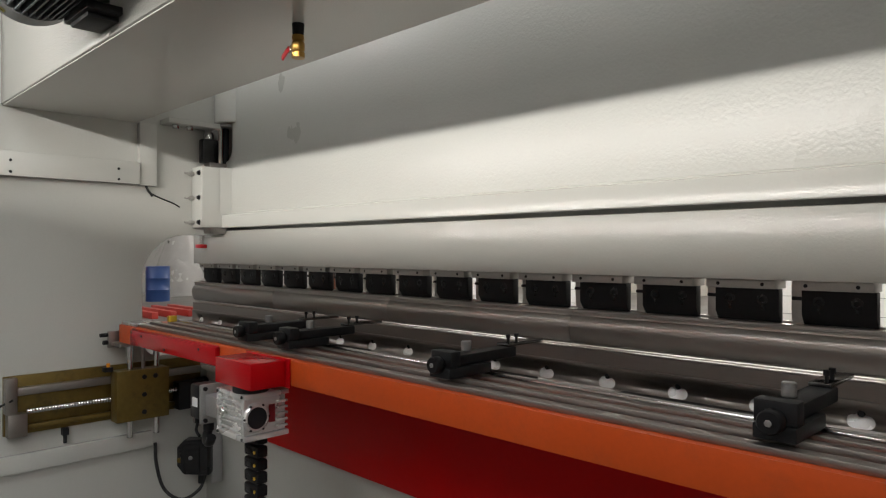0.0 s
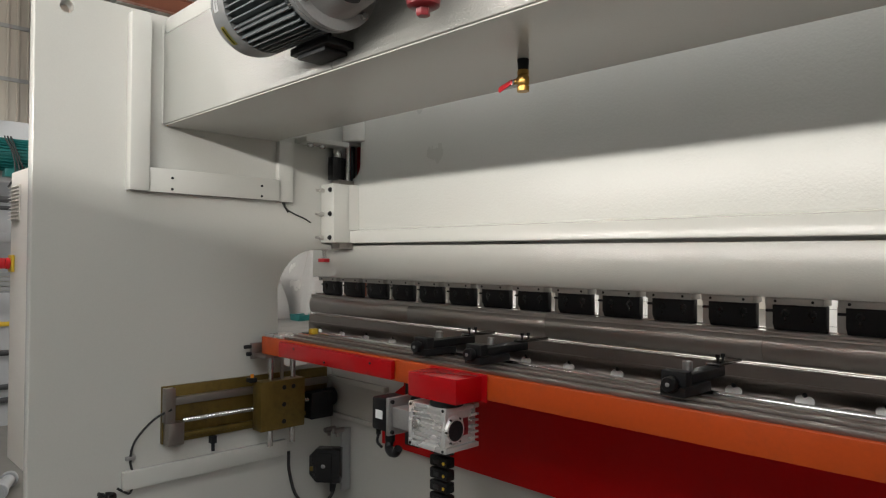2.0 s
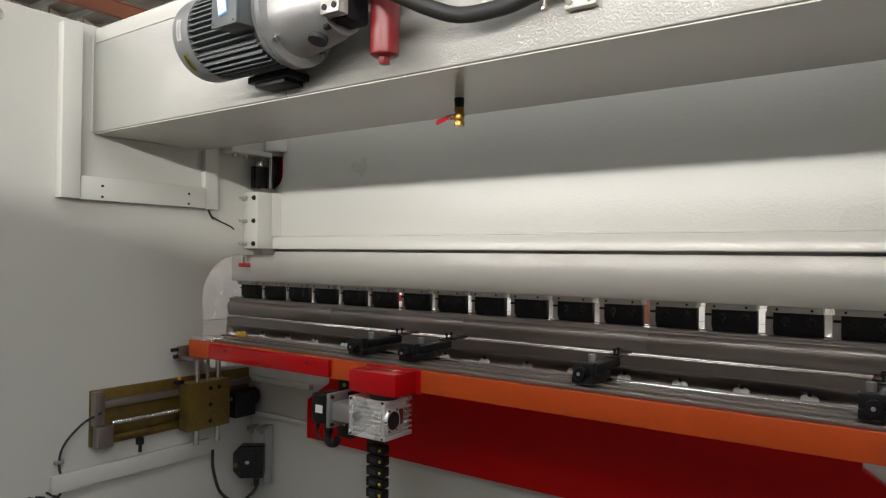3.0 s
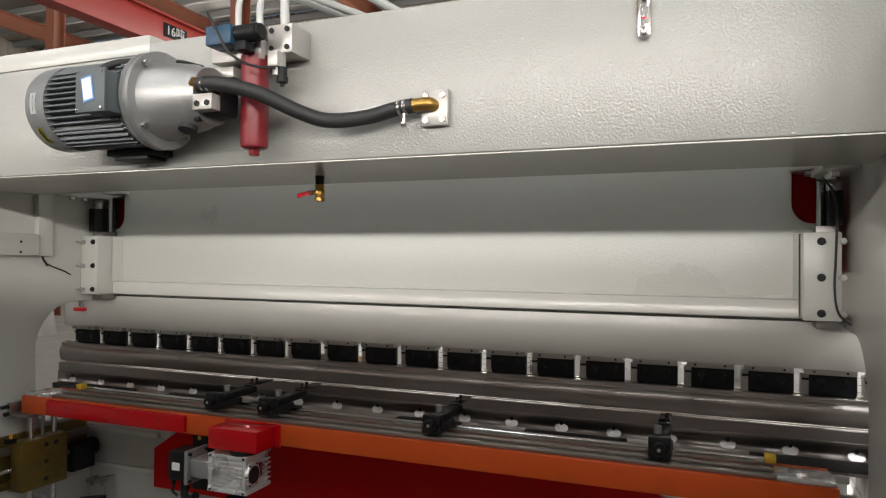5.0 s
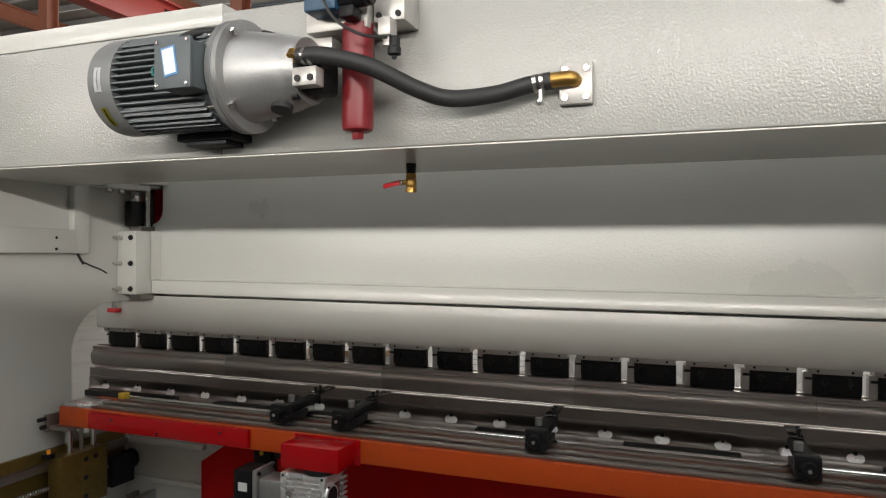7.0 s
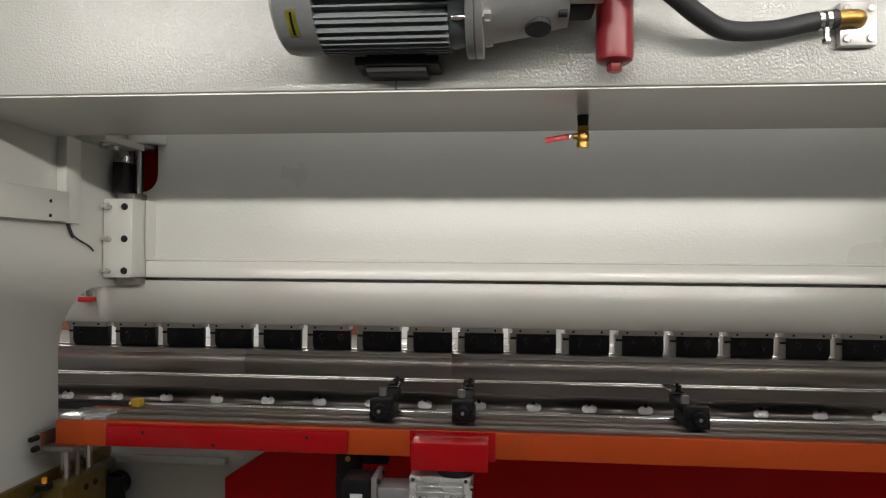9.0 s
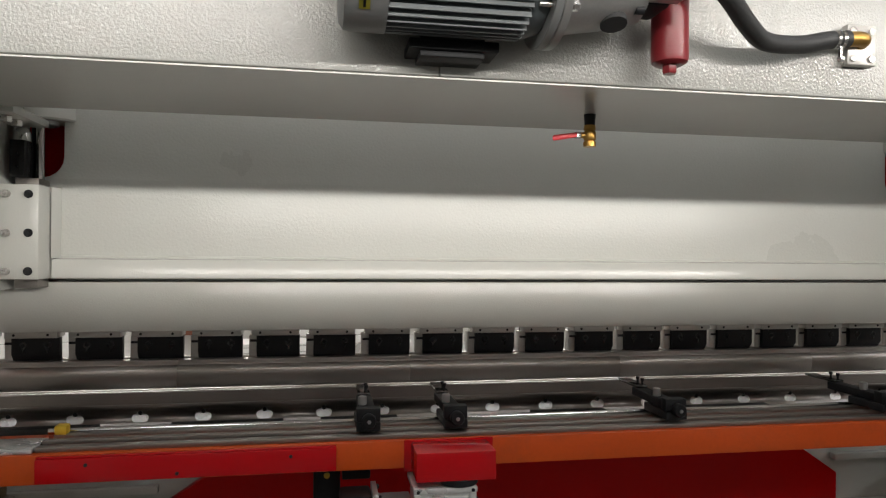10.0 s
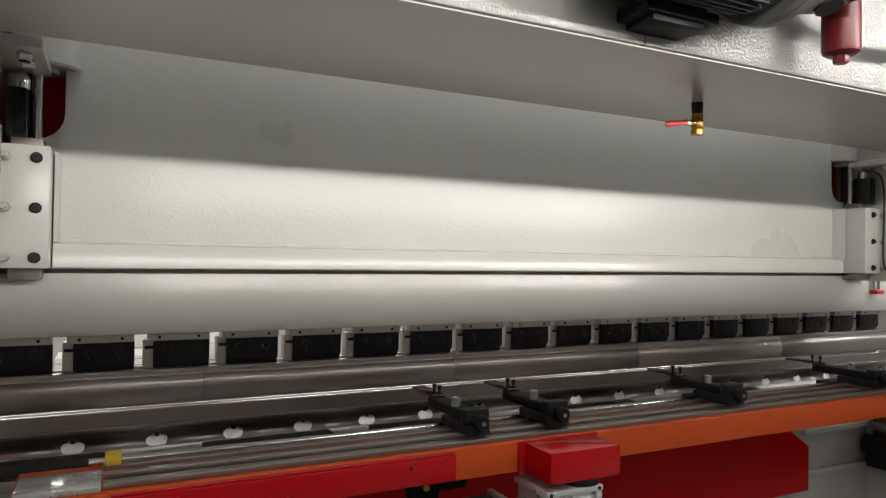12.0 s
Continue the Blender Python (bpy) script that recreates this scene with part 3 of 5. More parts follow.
# ---- lower die on its rail ----
for a, b in ((-2.07, -1.235), (-1.2346, -0.40), (-0.3996, 0.435), (0.4354, 1.27), (1.2704, 2.07)):
    bm = B()
    prism(bm, [(-0.0295, 0.9525), (0.030, 0.9525), (0.030, 0.992), (0.027, 0.995), (0.013, 0.995), (0.0, 0.977), (-0.013, 0.995), (-0.0255, 0.995), (-0.0295, 0.991)], "x", a, b)
    solid("lower_die", bm, STEEL, "ground steel single vee lower die segment", "die", "lower die segments")
rail = thing("die_rail", "ground steel die holder rail with clamping screws in milled pockets", "die holder")
bm = B()
prism(bm, [(-0.031, 0.842), (0.06, 0.842), (0.06, 0.952), (-0.0315, 0.952), (-0.033, 0.9505), (-0.033, 0.905), (-0.036, 0.890), (-0.043, 0.878), (-0.060, 0.868), (-0.060, 0.842)], "x", -2.07, 2.07)
rail_body = part("rail_body", bm, STEEL, rail)
POCKETS = [-1.963 + 0.209 * i for i in range(20)]


def stadium(x, z, w, h, n=6):
    out = []
    for sx in (1, -1):
        for k in range(n + 1):
            a = radians(-90 + 180 * k / n) if sx > 0 else radians(90 + 180 * k / n)
            out.append((x + sx * (w - h) + h * math.cos(a), z + h * math.sin(a)))
    return out


bm = B()
for x in POCKETS:
    prism(bm, stadium(x, 0.906, 0.029, 0.015), "y", -0.09, -0.006)
    cyl(bm, (x, -0.09, 0.921), (x, -0.006, 0.921), 0.0105, 16)
cutter = new("cutter", finish("cutter", bm, STEEL))
md = rail_body.modifiers.new("pockets", "BOOLEAN")
md.object, md.solver, md.use_self = cutter, "EXACT", True
cut = bpy.data.meshes.new_from_object(rail_body.evaluated_get(bpy.context.evaluated_depsgraph_get()))
rail_body.modifiers.clear()
rail_body.data = cut
bpy.data.objects.remove(cutter)
for x in POCKETS:
    bm = B()
    prism(bm, stadium(x, 0.906, 0.0285, 0.0145), "y", -0.0345, -0.0065)
    for v in bm.verts:
        if v.co.y < -0.02:
            v.co.y = -0.0345 + (v.co.z - 0.8915) * 0.6
    part("pocket_insert", bm, INSERT, rail, "bright milled clamp insert")
    bm = B()
    cyl(bm, (x, -0.007, 0.922), (x, -0.030, 0.923), 0.0075, 12, 0.001)
    part("clamp_screw", bm, BLACK_OX, rail)

# ---- pump unit on the tank ----
MY, MZ = -1.168, 2.066
MOTOR_DX = 0.022  # along the tank
TBX0, TBX1, TBZ0, TBZ1 = -0.410, -0.306, 2.004, 2.122
motor = thing("electric_motor", "grey finned electric motor with terminal box on the oil tank", "electric motor", at=(MOTOR_DX, 0, 0))


def ax(x):
    return (x, MY, MZ)


bm = B()
lathe(bm, ax(-0.715), ax(-0.62), [(0, 0.085), (0.02, 0.118), (0.12, 0.131), (0.3, 0.135), (1, 0.135)], 40)
cowl = part("fan_cowl", bm, COVER_GREY, motor, "grey fan cowl")
bm = B()
lathe(bm, ax(-0.625), ax(-0.335), [(0, 0.108), (1, 0.108)], 40)
part("stator", bm, MOTOR_GREY, motor)
# flat fins: level ones on the sides, upright ones above and below
for quarter in range(4):
    turn = Matrix.Translation((0, MY, MZ)) @ Matrix.Rotation(quarter * math.pi / 2, 4, "X")
    for k in range(11):
        o = -0.088 + 0.0176 * k
        if quarter == 2 and abs(o) < 0.045:
            lo, hi = -0.62, -0.46
        else:
            lo, hi = -0.62, -0.338
        bm = B()
        box(bm, lo, hi, math.sqrt(0.104 ** 2 - o * o), math.sqrt(0.133 ** 2 - o * o), o - 0.0022, o + 0.0022, 0.0, turn)
        part("cooling_fin", bm, MOTOR_GREY, motor)
bm = B()
lathe(bm, ax(-0.338), ax(-0.30), [(0, 0.125), (0.3, 0.128), (1, 0.120)], 40)
part("end_shield", bm, MOTOR_GREY, motor)
bm = B()
lathe(bm, ax(-0.302), ax(-0.284), [(0, 0.146), (0.1, 0.148), (0.9, 0.148), (1, 0.146)], 48)
part("flange", bm, COVER_GREY, motor)
for k in range(4):
    a = math.pi / 4 + k * math.pi / 2
    bm = B()
    hexhead(bm, (-0.262, MY + 0.131 * math.cos(a), MZ + 0.131 * math.sin(a)), (-0.248, MY + 0.131 * math.cos(a), MZ + 0.131 * math.sin(a)), 0.0105)
    cyl(bm, (-0.33, MY + 0.131 * math.cos(a), MZ + 0.131 * math.sin(a)), (-0.262, MY + 0.131 * math.cos(a), MZ + 0.131 * math.sin(a)), 0.006, 10)
    part("flange_bolt", bm, CHROME, motor)
# terminal box on the side
bm = B()
box(bm, TBX0, TBX1, -1.350, -1.27, TBZ0, TBZ1, 0.006)
tb = part("terminal_box", bm, MOTOR_GREY, motor)
bm = B()
box(bm, TBX0 - 0.004, TBX1 + 0.004, -1.363, -1.3502, TBZ0 - 0.004, TBZ1 + 0.004, 0.004)
part("box_lid", bm, MOTOR_GREY, tb)
for x in (TBX0 + 0.006, TBX1 - 0.006):
    for z in (TBZ0 + 0.006, TBZ1 - 0.006):
        bm = B()
        cyl(bm, (x, -1.363, z), (x, -1.366, z), 0.004, 8)
        part("lid_screw", bm, CHROME, tb)
bm = B()
box(bm, -0.021, 0.021, -0.0006, 0.0006, -0.036, 0.036, 0, Matrix.Translation(((TBX0 + TBX1) / 2 - 0.006, -1.3645, (TBZ0 + TBZ1) / 2 + 0.004)) @ Matrix.Rotation(radians(-10), 4, "Y"))
part("sticker_border", bm, LABEL_BLUE, tb)
bm = B()
box(bm, -0.017, 0.017, -0.0006, 0.0006, -0.031, 0.031, 0, Matrix.Translation(((TBX0 + TBX1) / 2 - 0.006, -1.3658, (TBZ0 + TBZ1) / 2 + 0.004)) @ Matrix.Rotation(radians(-10), 4, "Y"))
part("sticker", bm, LABEL_WHITE, tb, "white paper sticker with a blue border")
bm = B()
lathe(bm, (TBX0 - 0.035, -1.295, 2.06), (TBX0 - 0.035, -1.315, 2.06), [(0, 0.012), (1, 0.012)], 14)
tube(bm, [(TBX0 - 0.035 + 0.012 * math.cos(a), -1.322, 2.06 + 0.012 * math.sin(a)) for a in [i * math.pi / 5 for i in range(11)]], 0.004, 6, 2)
part("lifting_eye", bm, TEAL, motor, "dark green lifting eye")


def on_cowl(name, x0, x1, a0, a1, mat, r=0.1362, label=""):
    bm = B()
    n = 8
    lo, hi = [], []
    for k in range(n + 1):
        a = a0 + (a1 - a0) * k / n
        lo.append(bm.verts.new((x0, MY + r * math.cos(a), MZ + r * math.sin(a))))
        hi.append(bm.verts.new((x1, MY + r * math.cos(a), MZ + r * math.sin(a))))
    for k in range(n):
        bm.faces.new((lo[k], lo[k + 1], hi[k + 1], hi[k]))
    r = bmesh.ops.solidify(bm, geom=bm.faces[:], thickness=0.0008)
    part(name, bm, mat, cowl, label)


on_cowl("maker_label", -0.676, -0.652, radians(168), radians(196), LABEL_WHITE, label="white printed label")
on_cowl("label_print", -0.6645, -0.6625, radians(171), radians(193), COVER_GREY, 0.1372)
on_cowl("arrow_plate", -0.676, -0.655, radians(214), radians(240), YELLOW_GREEN, label="faded yellow green arrow plate")
on_cowl("arrow", -0.668, -0.663, radians(216), radians(238), BLACK_PL, 0.1372)
bm = B()
box(bm, -0.565, -0.37, MY + 0.055, -1.022, 1.918, 1.940, 0.003)
box(bm, -0.54, -0.40, MY + 0.065, -1.022, 1.905, 1.9175, 0.002)
box(bm, -0.54, -0.40, MY + 0.06, MY + 0.09, 1.9405, MZ - 0.095, 0.003)
part("foot", bm, BLACK_OX, motor)
bm = B()
tube(bm, [(-0.392, -1.305, 2.100), (-0.390, -1.295, 2.140), (-0.365, -1.26, 2.168), (-0.32, -1.20, 2.185), (-0.27, -1.11, 2.20), (-0.255, -1.022, 2.205)], 0.011, 10)
part("motor_cable", bm, RUBBER, motor)

bell = thing("pump_bellhousing", "cast aluminium bell housing between motor and pump", "bell housing", at=(MOTOR_DX, 0, 0))
bm = B()
lathe(bm, ax(-0.283), ax(-0.085), [(0, 0.146), (0.01, 0.148), (0.085, 0.148), (0.09, 0.120), (0.14, 0.117), (0.75, 0.098), (0.78, 0.094), (0.90, 0.088), (1, 0.085)], 48)
part("housing", bm, ALU, bell)
# solid dark disc, painted shade in place of a cut inspection hole
bm = B()
a = radians(252)
lathe(bm, (-0.150, MY + 0.085 * math.cos(a), MZ + 0.085 * math.sin(a)), (-0.150, MY + 0.1085 * math.cos(a), MZ + 0.1085 * math.sin(a)), [(0, 0.028), (1, 0.028)], 20)
part("inspection_hole_shade", bm, DARK, bell)
pump = thing("hydraulic_pump", "dark cast hydraulic gear pump with aluminium port block", "pump")
bm = B()
box(bm, -0.083, -0.005, MY - 0.048, MY + 0.048, MZ - 0.062, MZ + 0.05, 0.012)
part("pump_body", bm, BLACK_OX, pump)
for z in (-0.072, 0.055):
    bm = B()
    cyl(bm, (-0.086, MY - 0.045, MZ + z), (-0.068, MY - 0.045, MZ + z), 0.010, 10)
    part("pump_bolt", bm, BLACK_OX, pump)
bm = B()
box(bm, -0.063, 0.005, MY - 0.088, MY - 0.049, MZ - 0.058, MZ - 0.012, 0.003)
pb = part("port_block", bm, MILLED, pump)
for x in (-0.046, -0.010):
    for z in (-0.040,):
        bm = B()
        cyl(bm, (x, MY - 0.0885, MZ + z), (x, MY - 0.092, MZ + z), 0.0085, 12)
        part("port_screw", bm, BLACK_OX, pb)

# return filter
flt = thing("oil_filter", "red painted steel cartridge oil filter hanging from the valve block", "oil filter")
bm = B()
lathe(bm, (0.045, -1.113, 1.912), (0.045, -1.113, 2.19), [(0, 0.030), (0.02, 0.039), (0.05, 0.041), (1, 0.041)], 32)
part("canister", bm, FILTER_RED, flt)
bm = B()
hexhead(bm, (0.045, -1.113, 1.914), (0.045, -1.113, 1.893), 0.017)
part("drain_plug", bm, FILTER_RED, flt)

# valve manifold
man = thing("valve_manifold", "milled steel valve manifold with solenoid valve", "valve block")
bm = B()
box(bm, -0.095, 0.085, -1.14, -1.022, 2.175, 2.235, 0.003)
box(bm, 0.0, 0.085, -1.14, -1.022, 2.2352, 2.275, 0.003)
part("block", bm, MILLED, man)
bm = B()
box(bm, 0.092, 0.178, -1.12, -1.022, 2.190, 2.275, 0.003)
ub = part("upper_block", bm, MILLED, man)
for x in (0.108, 0.162):
    for z in (2.206, 2.259):
        bm = B()
        cyl(bm, (x, -1.121, z), (x, -1.125, z), 0.008, 12)
        part("block_screw", bm, BLACK_OX, ub)
bm = B()
box(bm, -0.135, -0.03, -1.12, -1.03, 2.135, 2.168, 0.003)
part("foot_block", bm, MILLED, man)
bm = B()
box(bm, -0.060, 0.030, -1.21, -1.142, 2.205, 2.262, 0.004)
part("valve_body", bm, VALVE_BLUE, man, "dark blue solenoid valve body")
bm = B()
cyl(bm, (0.030, -1.178, 2.238), (0.105, -1.178, 2.238), 0.026, 24, 0.003)
sol = part("solenoid", bm, BLACK_PL, man)
bm = B()
cyl(bm, (0.1052, -1.178, 2.238), (0.118, -1.178, 2.238), 0.024, 12, 0.003)
part("solenoid_nut", bm, BLACK_PL, sol)
bm = B()
box(bm, 0.035, 0.075, -1.20, -1.155, 2.185, 2.213, 0.003)
part("plug", bm, BLACK_PL, sol)
bm = B()
box(bm, 0.125, 0.160, -1.165, -1.121, 2.140, 2.185, 0.003)
cyl(bm, (0.142, -1.143, 2.118), (0.142, -1.143, 2.141), 0.012, 12)
part("relief_valve", bm, MILLED, man)
bm = B()
lathe(bm, (0.160, -1.140, 2.140), (0.160, -1.140, 2.085), [(0, 0.014), (0.45, 0.014), (0.5, 0.017), (0.8, 0.017), (0.85, 0.007), (1, 0.006)], 12)
part("pressure_sensor", bm, BLACK_OX, man)
bm = B()
tube(bm, [(-0.02, -1.215, 2.25), (-0.03, -1.235, 2.29), (0.0, -1.235, 2.24), (0.04, -1.225, 2.17), (0.10, -1.20, 2.135), (0.15, -1.16, 2.135)], 0.004, 6)
part("sensor_cable", bm, RUBBER, man)
for px_, h, r in ((-0.05, 2.44, 0.010), (0.03, 2.43, 0.011), (0.12, 2.46, 0.014)):
    bm = B()
    tube(bm, [(px_, -1.07, 2.24), (px_, -1.07, h - 0.06), (px_ + 0.012, -1.03, h - 0.012), (px_ + 0.07, -0.95, h), (px_ + 0.16, -0.85, h - 0.02), (px_ + 0.30, -0.66, 2.37), (px_ + 0.36, -0.55, 2.30)], r, 10)
    pp = part("oil_pipe", bm, PIPE_GREY, man, "pale grey bent oil pipe")
    bm = B()
    hexhead(bm, (px_, -1.07, 2.236), (px_, -1.07, 2.275), r * 1.75)
    part("pipe_nut", bm, PIPE_GREY, pp)

# suction hose
hose = thing("suction_hose", "thick black rubber oil hose with brass elbows and hose clamps", "hose")
bm = B()
pts = [(-0.055, -1.237, 2.086), (0.02, -1.237, 2.080), (0.12, -1.20, 2.055), (0.22, -1.14, 2.006), (0.293, -1.10, 1.985), (0.40, -1.075, 1.992), (0.48, -1.065, 2.010), (0.54, -1.062, 2.018)]
tube(bm, pts, 0.0215, 16, 8)
part("rubber_hose", bm, RUBBER, hose)
for c, d in (((-0.035, -1.237, 2.085), (1, 0, -0.08)), ((-0.017, -1.237, 2.0835), (1, 0, -0.08)), ((0.502, -1.064, 2.0135), (1, 0, 0.12)), ((0.519, -1.063, 2.0155), (1, 0, 0.12))):
    bm = B()
    d = Vector(d).normalized() * 0.005
    lathe(bm, Vector(c) - d, Vector(c) + d, [(0, 0.0215), (0.05, 0.0228), (0.95, 0.0228), (1, 0.0215)], 20, False)
    part("hose_clamp", bm, CHROME, hose)
bm = B()
cyl(bm, (0.515, -1.07, 1.996), (0.515, -1.07, 1.968), 0.006, 8)
hexhead(bm, (0.515, -1.07, 1.970), (0.515, -1.07, 1.958), 0.009)
part("clamp_screw", bm, CHROME, hose)
bm = B()
hexhead(bm, (-0.052, -1.237, 2.086), (-0.080, -1.237, 2.088), 0.021)
tube(bm, [(-0.078, -1.237, 2.088), (-0.092, -1.232, 2.086), (-0.095, -1.215, 2.08)], 0.014, 10)
part("brass_fitting", bm, BRASS, hose)
bm = B()
tube(bm, [(0.535, -1.062, 2.0175), (0.570, -1.062, 2.020), (0.588, -1.057, 2.020), (0.594, -1.040, 2.018)], 0.0185, 12)
part("brass_elbow", bm, BRASS, hose)
port = thing("tank_port", "milled square tank port flange with four socket screws", "port flange")
bm = B()
box(bm, 0.556, 0.636, -1.045, -1.022, 1.962, 2.062, 0.003)
part("port_flange", bm, MILLED, port)
for x in (0.570, 0.622):
    for z in (1.978, 2.046):
        bm = B()
        cyl(bm, (x, -1.0455, z), (x, -1.050, z), 0.009, 12, 0.001)
        part("socket_screw", bm, CHROME, port)

# sight gauge
sg = thing("sight_gauge", "chromed oil level sight gauge with red float line", "sight gauge")
bm = B()
n, outer = 28, []
for k in range(n):
    a = 2 * math.pi * k / n
    outer.append((1.1575 + 0.018 * math.cos(a), 2.208 + (0.044 if math.sin(a) > 0 else -0.044) + 0.018 * math.sin(a)))
prism(bm, outer, "y", -1.034, -1.022, 0.003)
part("gauge_body", bm, CHROME, sg)
bm = B()
box(bm, 1.148, 1.167, -1.037, -1.0345, 2.182, 2.234, 0.002)
part("window", bm, GLASS, sg)
bm = B()
box(bm, 1.151, 1.164, -1.0385, -1.0372, 2.196, 2.200)
part("float_line", bm, RED_PL, sg)
for z in (2.164, 2.252):
    bm = B()
    hexhead(bm, (1.1575, -1.034, z), (1.1575, -1.041, z), 0.010)
    part("gauge_nut", bm, CHROME, sg)

# drain valve
dv = thing("drain_valve", "brass ball valve with red lever handle under the oil tank", "ball valve")
bm = B()
lathe(bm, (0.022, -0.707, 1.885), (0.022, -0.707, 1.846), [(0, 0.017), (0.75, 0.015), (1, 0.014)], 18)
part("nipple", bm, BLACK_OX, dv)
bm = B()
lathe(bm, (0.022, -0.707, 1.850), (0.022, -0.707, 1.790), [(0, 0.016), (0.22, 0.017), (0.24, 0.014), (0.35, 0.0175), (0.65, 0.0175), (0.72, 0.0145), (0.78, 0.018), (1, 0.0175)], 16)
lathe(bm, (0.022, -0.707, 1.822), (-0.004, -0.715, 1.822), [(0, 0.011), (1, 0.008)], 12)
part("valve_body", bm, BRASS, dv)
bm = B()
cyl(bm, (-0.002, -0.714, 1.822), (-0.010, -0.716, 1.822), 0.008, 10)
box(bm, -0.022, -0.004, -0.722, -0.719, 1.812, 1.830, 0.001)
part("lever_nut", bm, CHROME, dv)
bm = B()
prism(bm, [(-0.014, 1.829), (-0.014, 1.815), (-0.078, 1.806), (-0.082, 1.810), (-0.082, 1.818), (-0.078, 1.822)], "y", -0.726, -0.721, 0.001)
part("lever", bm, RED_PL, dv, "red plastic coated lever")

dv.matrix_basis = Matrix.Translation((0.022, -0.707, 0)) @ Matrix.Rotation(radians(-18), 4, "Z") @ Matrix.Translation((-0.022, 0.707, 0))

# ---- back gauge ----
bg = thing("backgauge_beam", "orange painted steel back gauge beam with linear rails", "back gauge")
bm = B()
box(bm, -1.635, 1.66, -0.575, -0.57, 0.865, 0.943, 0.001)
box(bm, -1.635, 1.66, -0.569, -0.36, 0.931, 0.943, 0.001)
box(bm, -1.635, 1.66, -0.569, -0.36, 0.865, 0.873, 0.001)
part("beam", bm, ORANGE, bg)
for y0, y1, z1 in ((-0.555, -0.525, 0.957), (-0.505, -0.480, 0.963), (-0.425, -0.395, 0.957)):
    bm = B()
    box(bm, -1.47, 1.498, y0, y1, 0.9435, z1, 0.0015)
    part("linear_rail", bm, STEEL, bg)
bm = B()
cyl(bm, (-1.50, -0.375, 0.955), (1.50, -0.375, 0.955), 0.009, 12)
part("round_rail", bm, CHROME, bg)
bm = B()
box(bm, -1.455, -0.675, -0.594, -0.5755, 0.872, 0.936, 0.002)
box(bm, -1.455, -0.675, -0.588, -0.577, 0.9365, 0.941, 0.001)
cv = part("rail_cover", bm, RED, bg, "red sheet metal cover strip")
for x, z in ((-1.33, 0.918), (-0.80, 0.918), (-1.10, 0.885)):
    bm = B()
    cyl(bm, (x, -0.594, z), (x, -0.597, z), 0.005, 10)
    part("cover_screw", bm, BLACK_OX, cv)
bm = B()
box(bm, -0.462, -0.240, -0.700, -0.581, 0.862, 0.942, 0.003)
rb = part("gear_cover", bm, RED, bg, "red painted box cover")
bm = B()
box(bm, -0.482, -0.220, -0.5805, -0.5755, 0.858, 0.946, 0.001)
part("cover_flange", bm, RED, bg)
for x in (1.50, -1.628):
    bm = B()
    box(bm, x, x + 0.155, -0.565, -0.445, 0.9435, 0.957, 0.002)
    part("end_plate", bm, BRIGHT_ALU, bg, "bright milled end plate")
for x in (-1.452, 1.492):
    st = thing("rail_stop", "small yellow rubber rail stop", "rail stop", "rail stops")
    bm = B()
    box(bm, x - 0.015, x + 0.018, -0.43, -0.395, 0.9575, 0.984, 0.004)
    part("stop_body", bm, YELLOW, st)

for i, x in enumerate((-0.582, -0.322, 0.388, 1.168)):
    if i == 0:
        fg = thing("stop_finger", "black oxide back gauge stop finger on its slide block", "stop finger", "back gauge stop fingers")
        bm = B()
        box(bm, -0.035, 0.035, -0.540, -0.385, 0.964, 0.990, 0.003)
        box(bm, -0.035, 0.035, -0.535, -0.50, 0.9905, 1.030, 0.003)
        part("slide_block", bm, BLACK_OX, fg)
        bm = B()
        box(bm, -0.024, 0.024, -0.499, -0.27, 0.9905, 1.018, 0.003)
        part("arm", bm, BLACK_OX, fg)
        bm = B()
        box(bm, -0.020, 0.020, -0.300, -0.145, 1.0185, 1.027, 0.001)
        part("fingertip", bm, FINGER, fg, "polished dark steel fingertip plate")
        for y in (-0.285, -0.25):
            bm = B()
            cyl(bm, (0.008, y, 1.027), (0.008, y, 1.047), 0.004, 8)
            cyl(bm, (0.008, y, 1.040), (0.008, y, 1.050), 0.0065, 8)
            part("stop_screw", bm, BLACK_OX, fg)
        bm = B()
        lathe(bm, (0, -0.540, 0.998), (0, -0.566, 0.998), [(0, 0.019), (0.15, 0.021), (0.85, 0.021), (1, 0.018)], 18)
        kb = part("knob", bm, BLACK_PL, fg)
        bm = B()
        hexhead(bm, (0, -0.566, 0.998), (0, -0.569, 0.998), 0.006)
        part("knob_screw", bm, ALU, kb)
        bm = B()
        cyl(bm, (-0.012, -0.43, 1.0185), (-0.012, -0.43, 1.045), 0.013, 16, 0.002)
        part("set_knob", bm, ALU, fg)
        fg.matrix_basis = Matrix.Translation((x, 0, 0))
    else:
        copy_thing(fg, Matrix.Translation((x, 0, 0)))

# dark strips between gauge and die
for x0, x1 in ((-2.0, -1.45), (-1.22, -0.85), (-0.72, -0.45), (0.05, 0.34), (0.62, 1.02), (1.45, 2.0)):
    bm = B()
    box(bm, x0, x1, -0.125, -0.075, 0.8715, 0.900, 0.002)
    st = solid("rubber_strip", bm, RUBBER, "black rubber strip lying along the table edge", "rubber strip", "table edge strips")
bm = B()
box(bm, XL + 0.0, XR, -0.16, -0.053, 0.8425, 0.871, 0.002)
solid("table_edge_bar", bm, STEEL, "dark ground steel bar along the table edge", "steel bar")

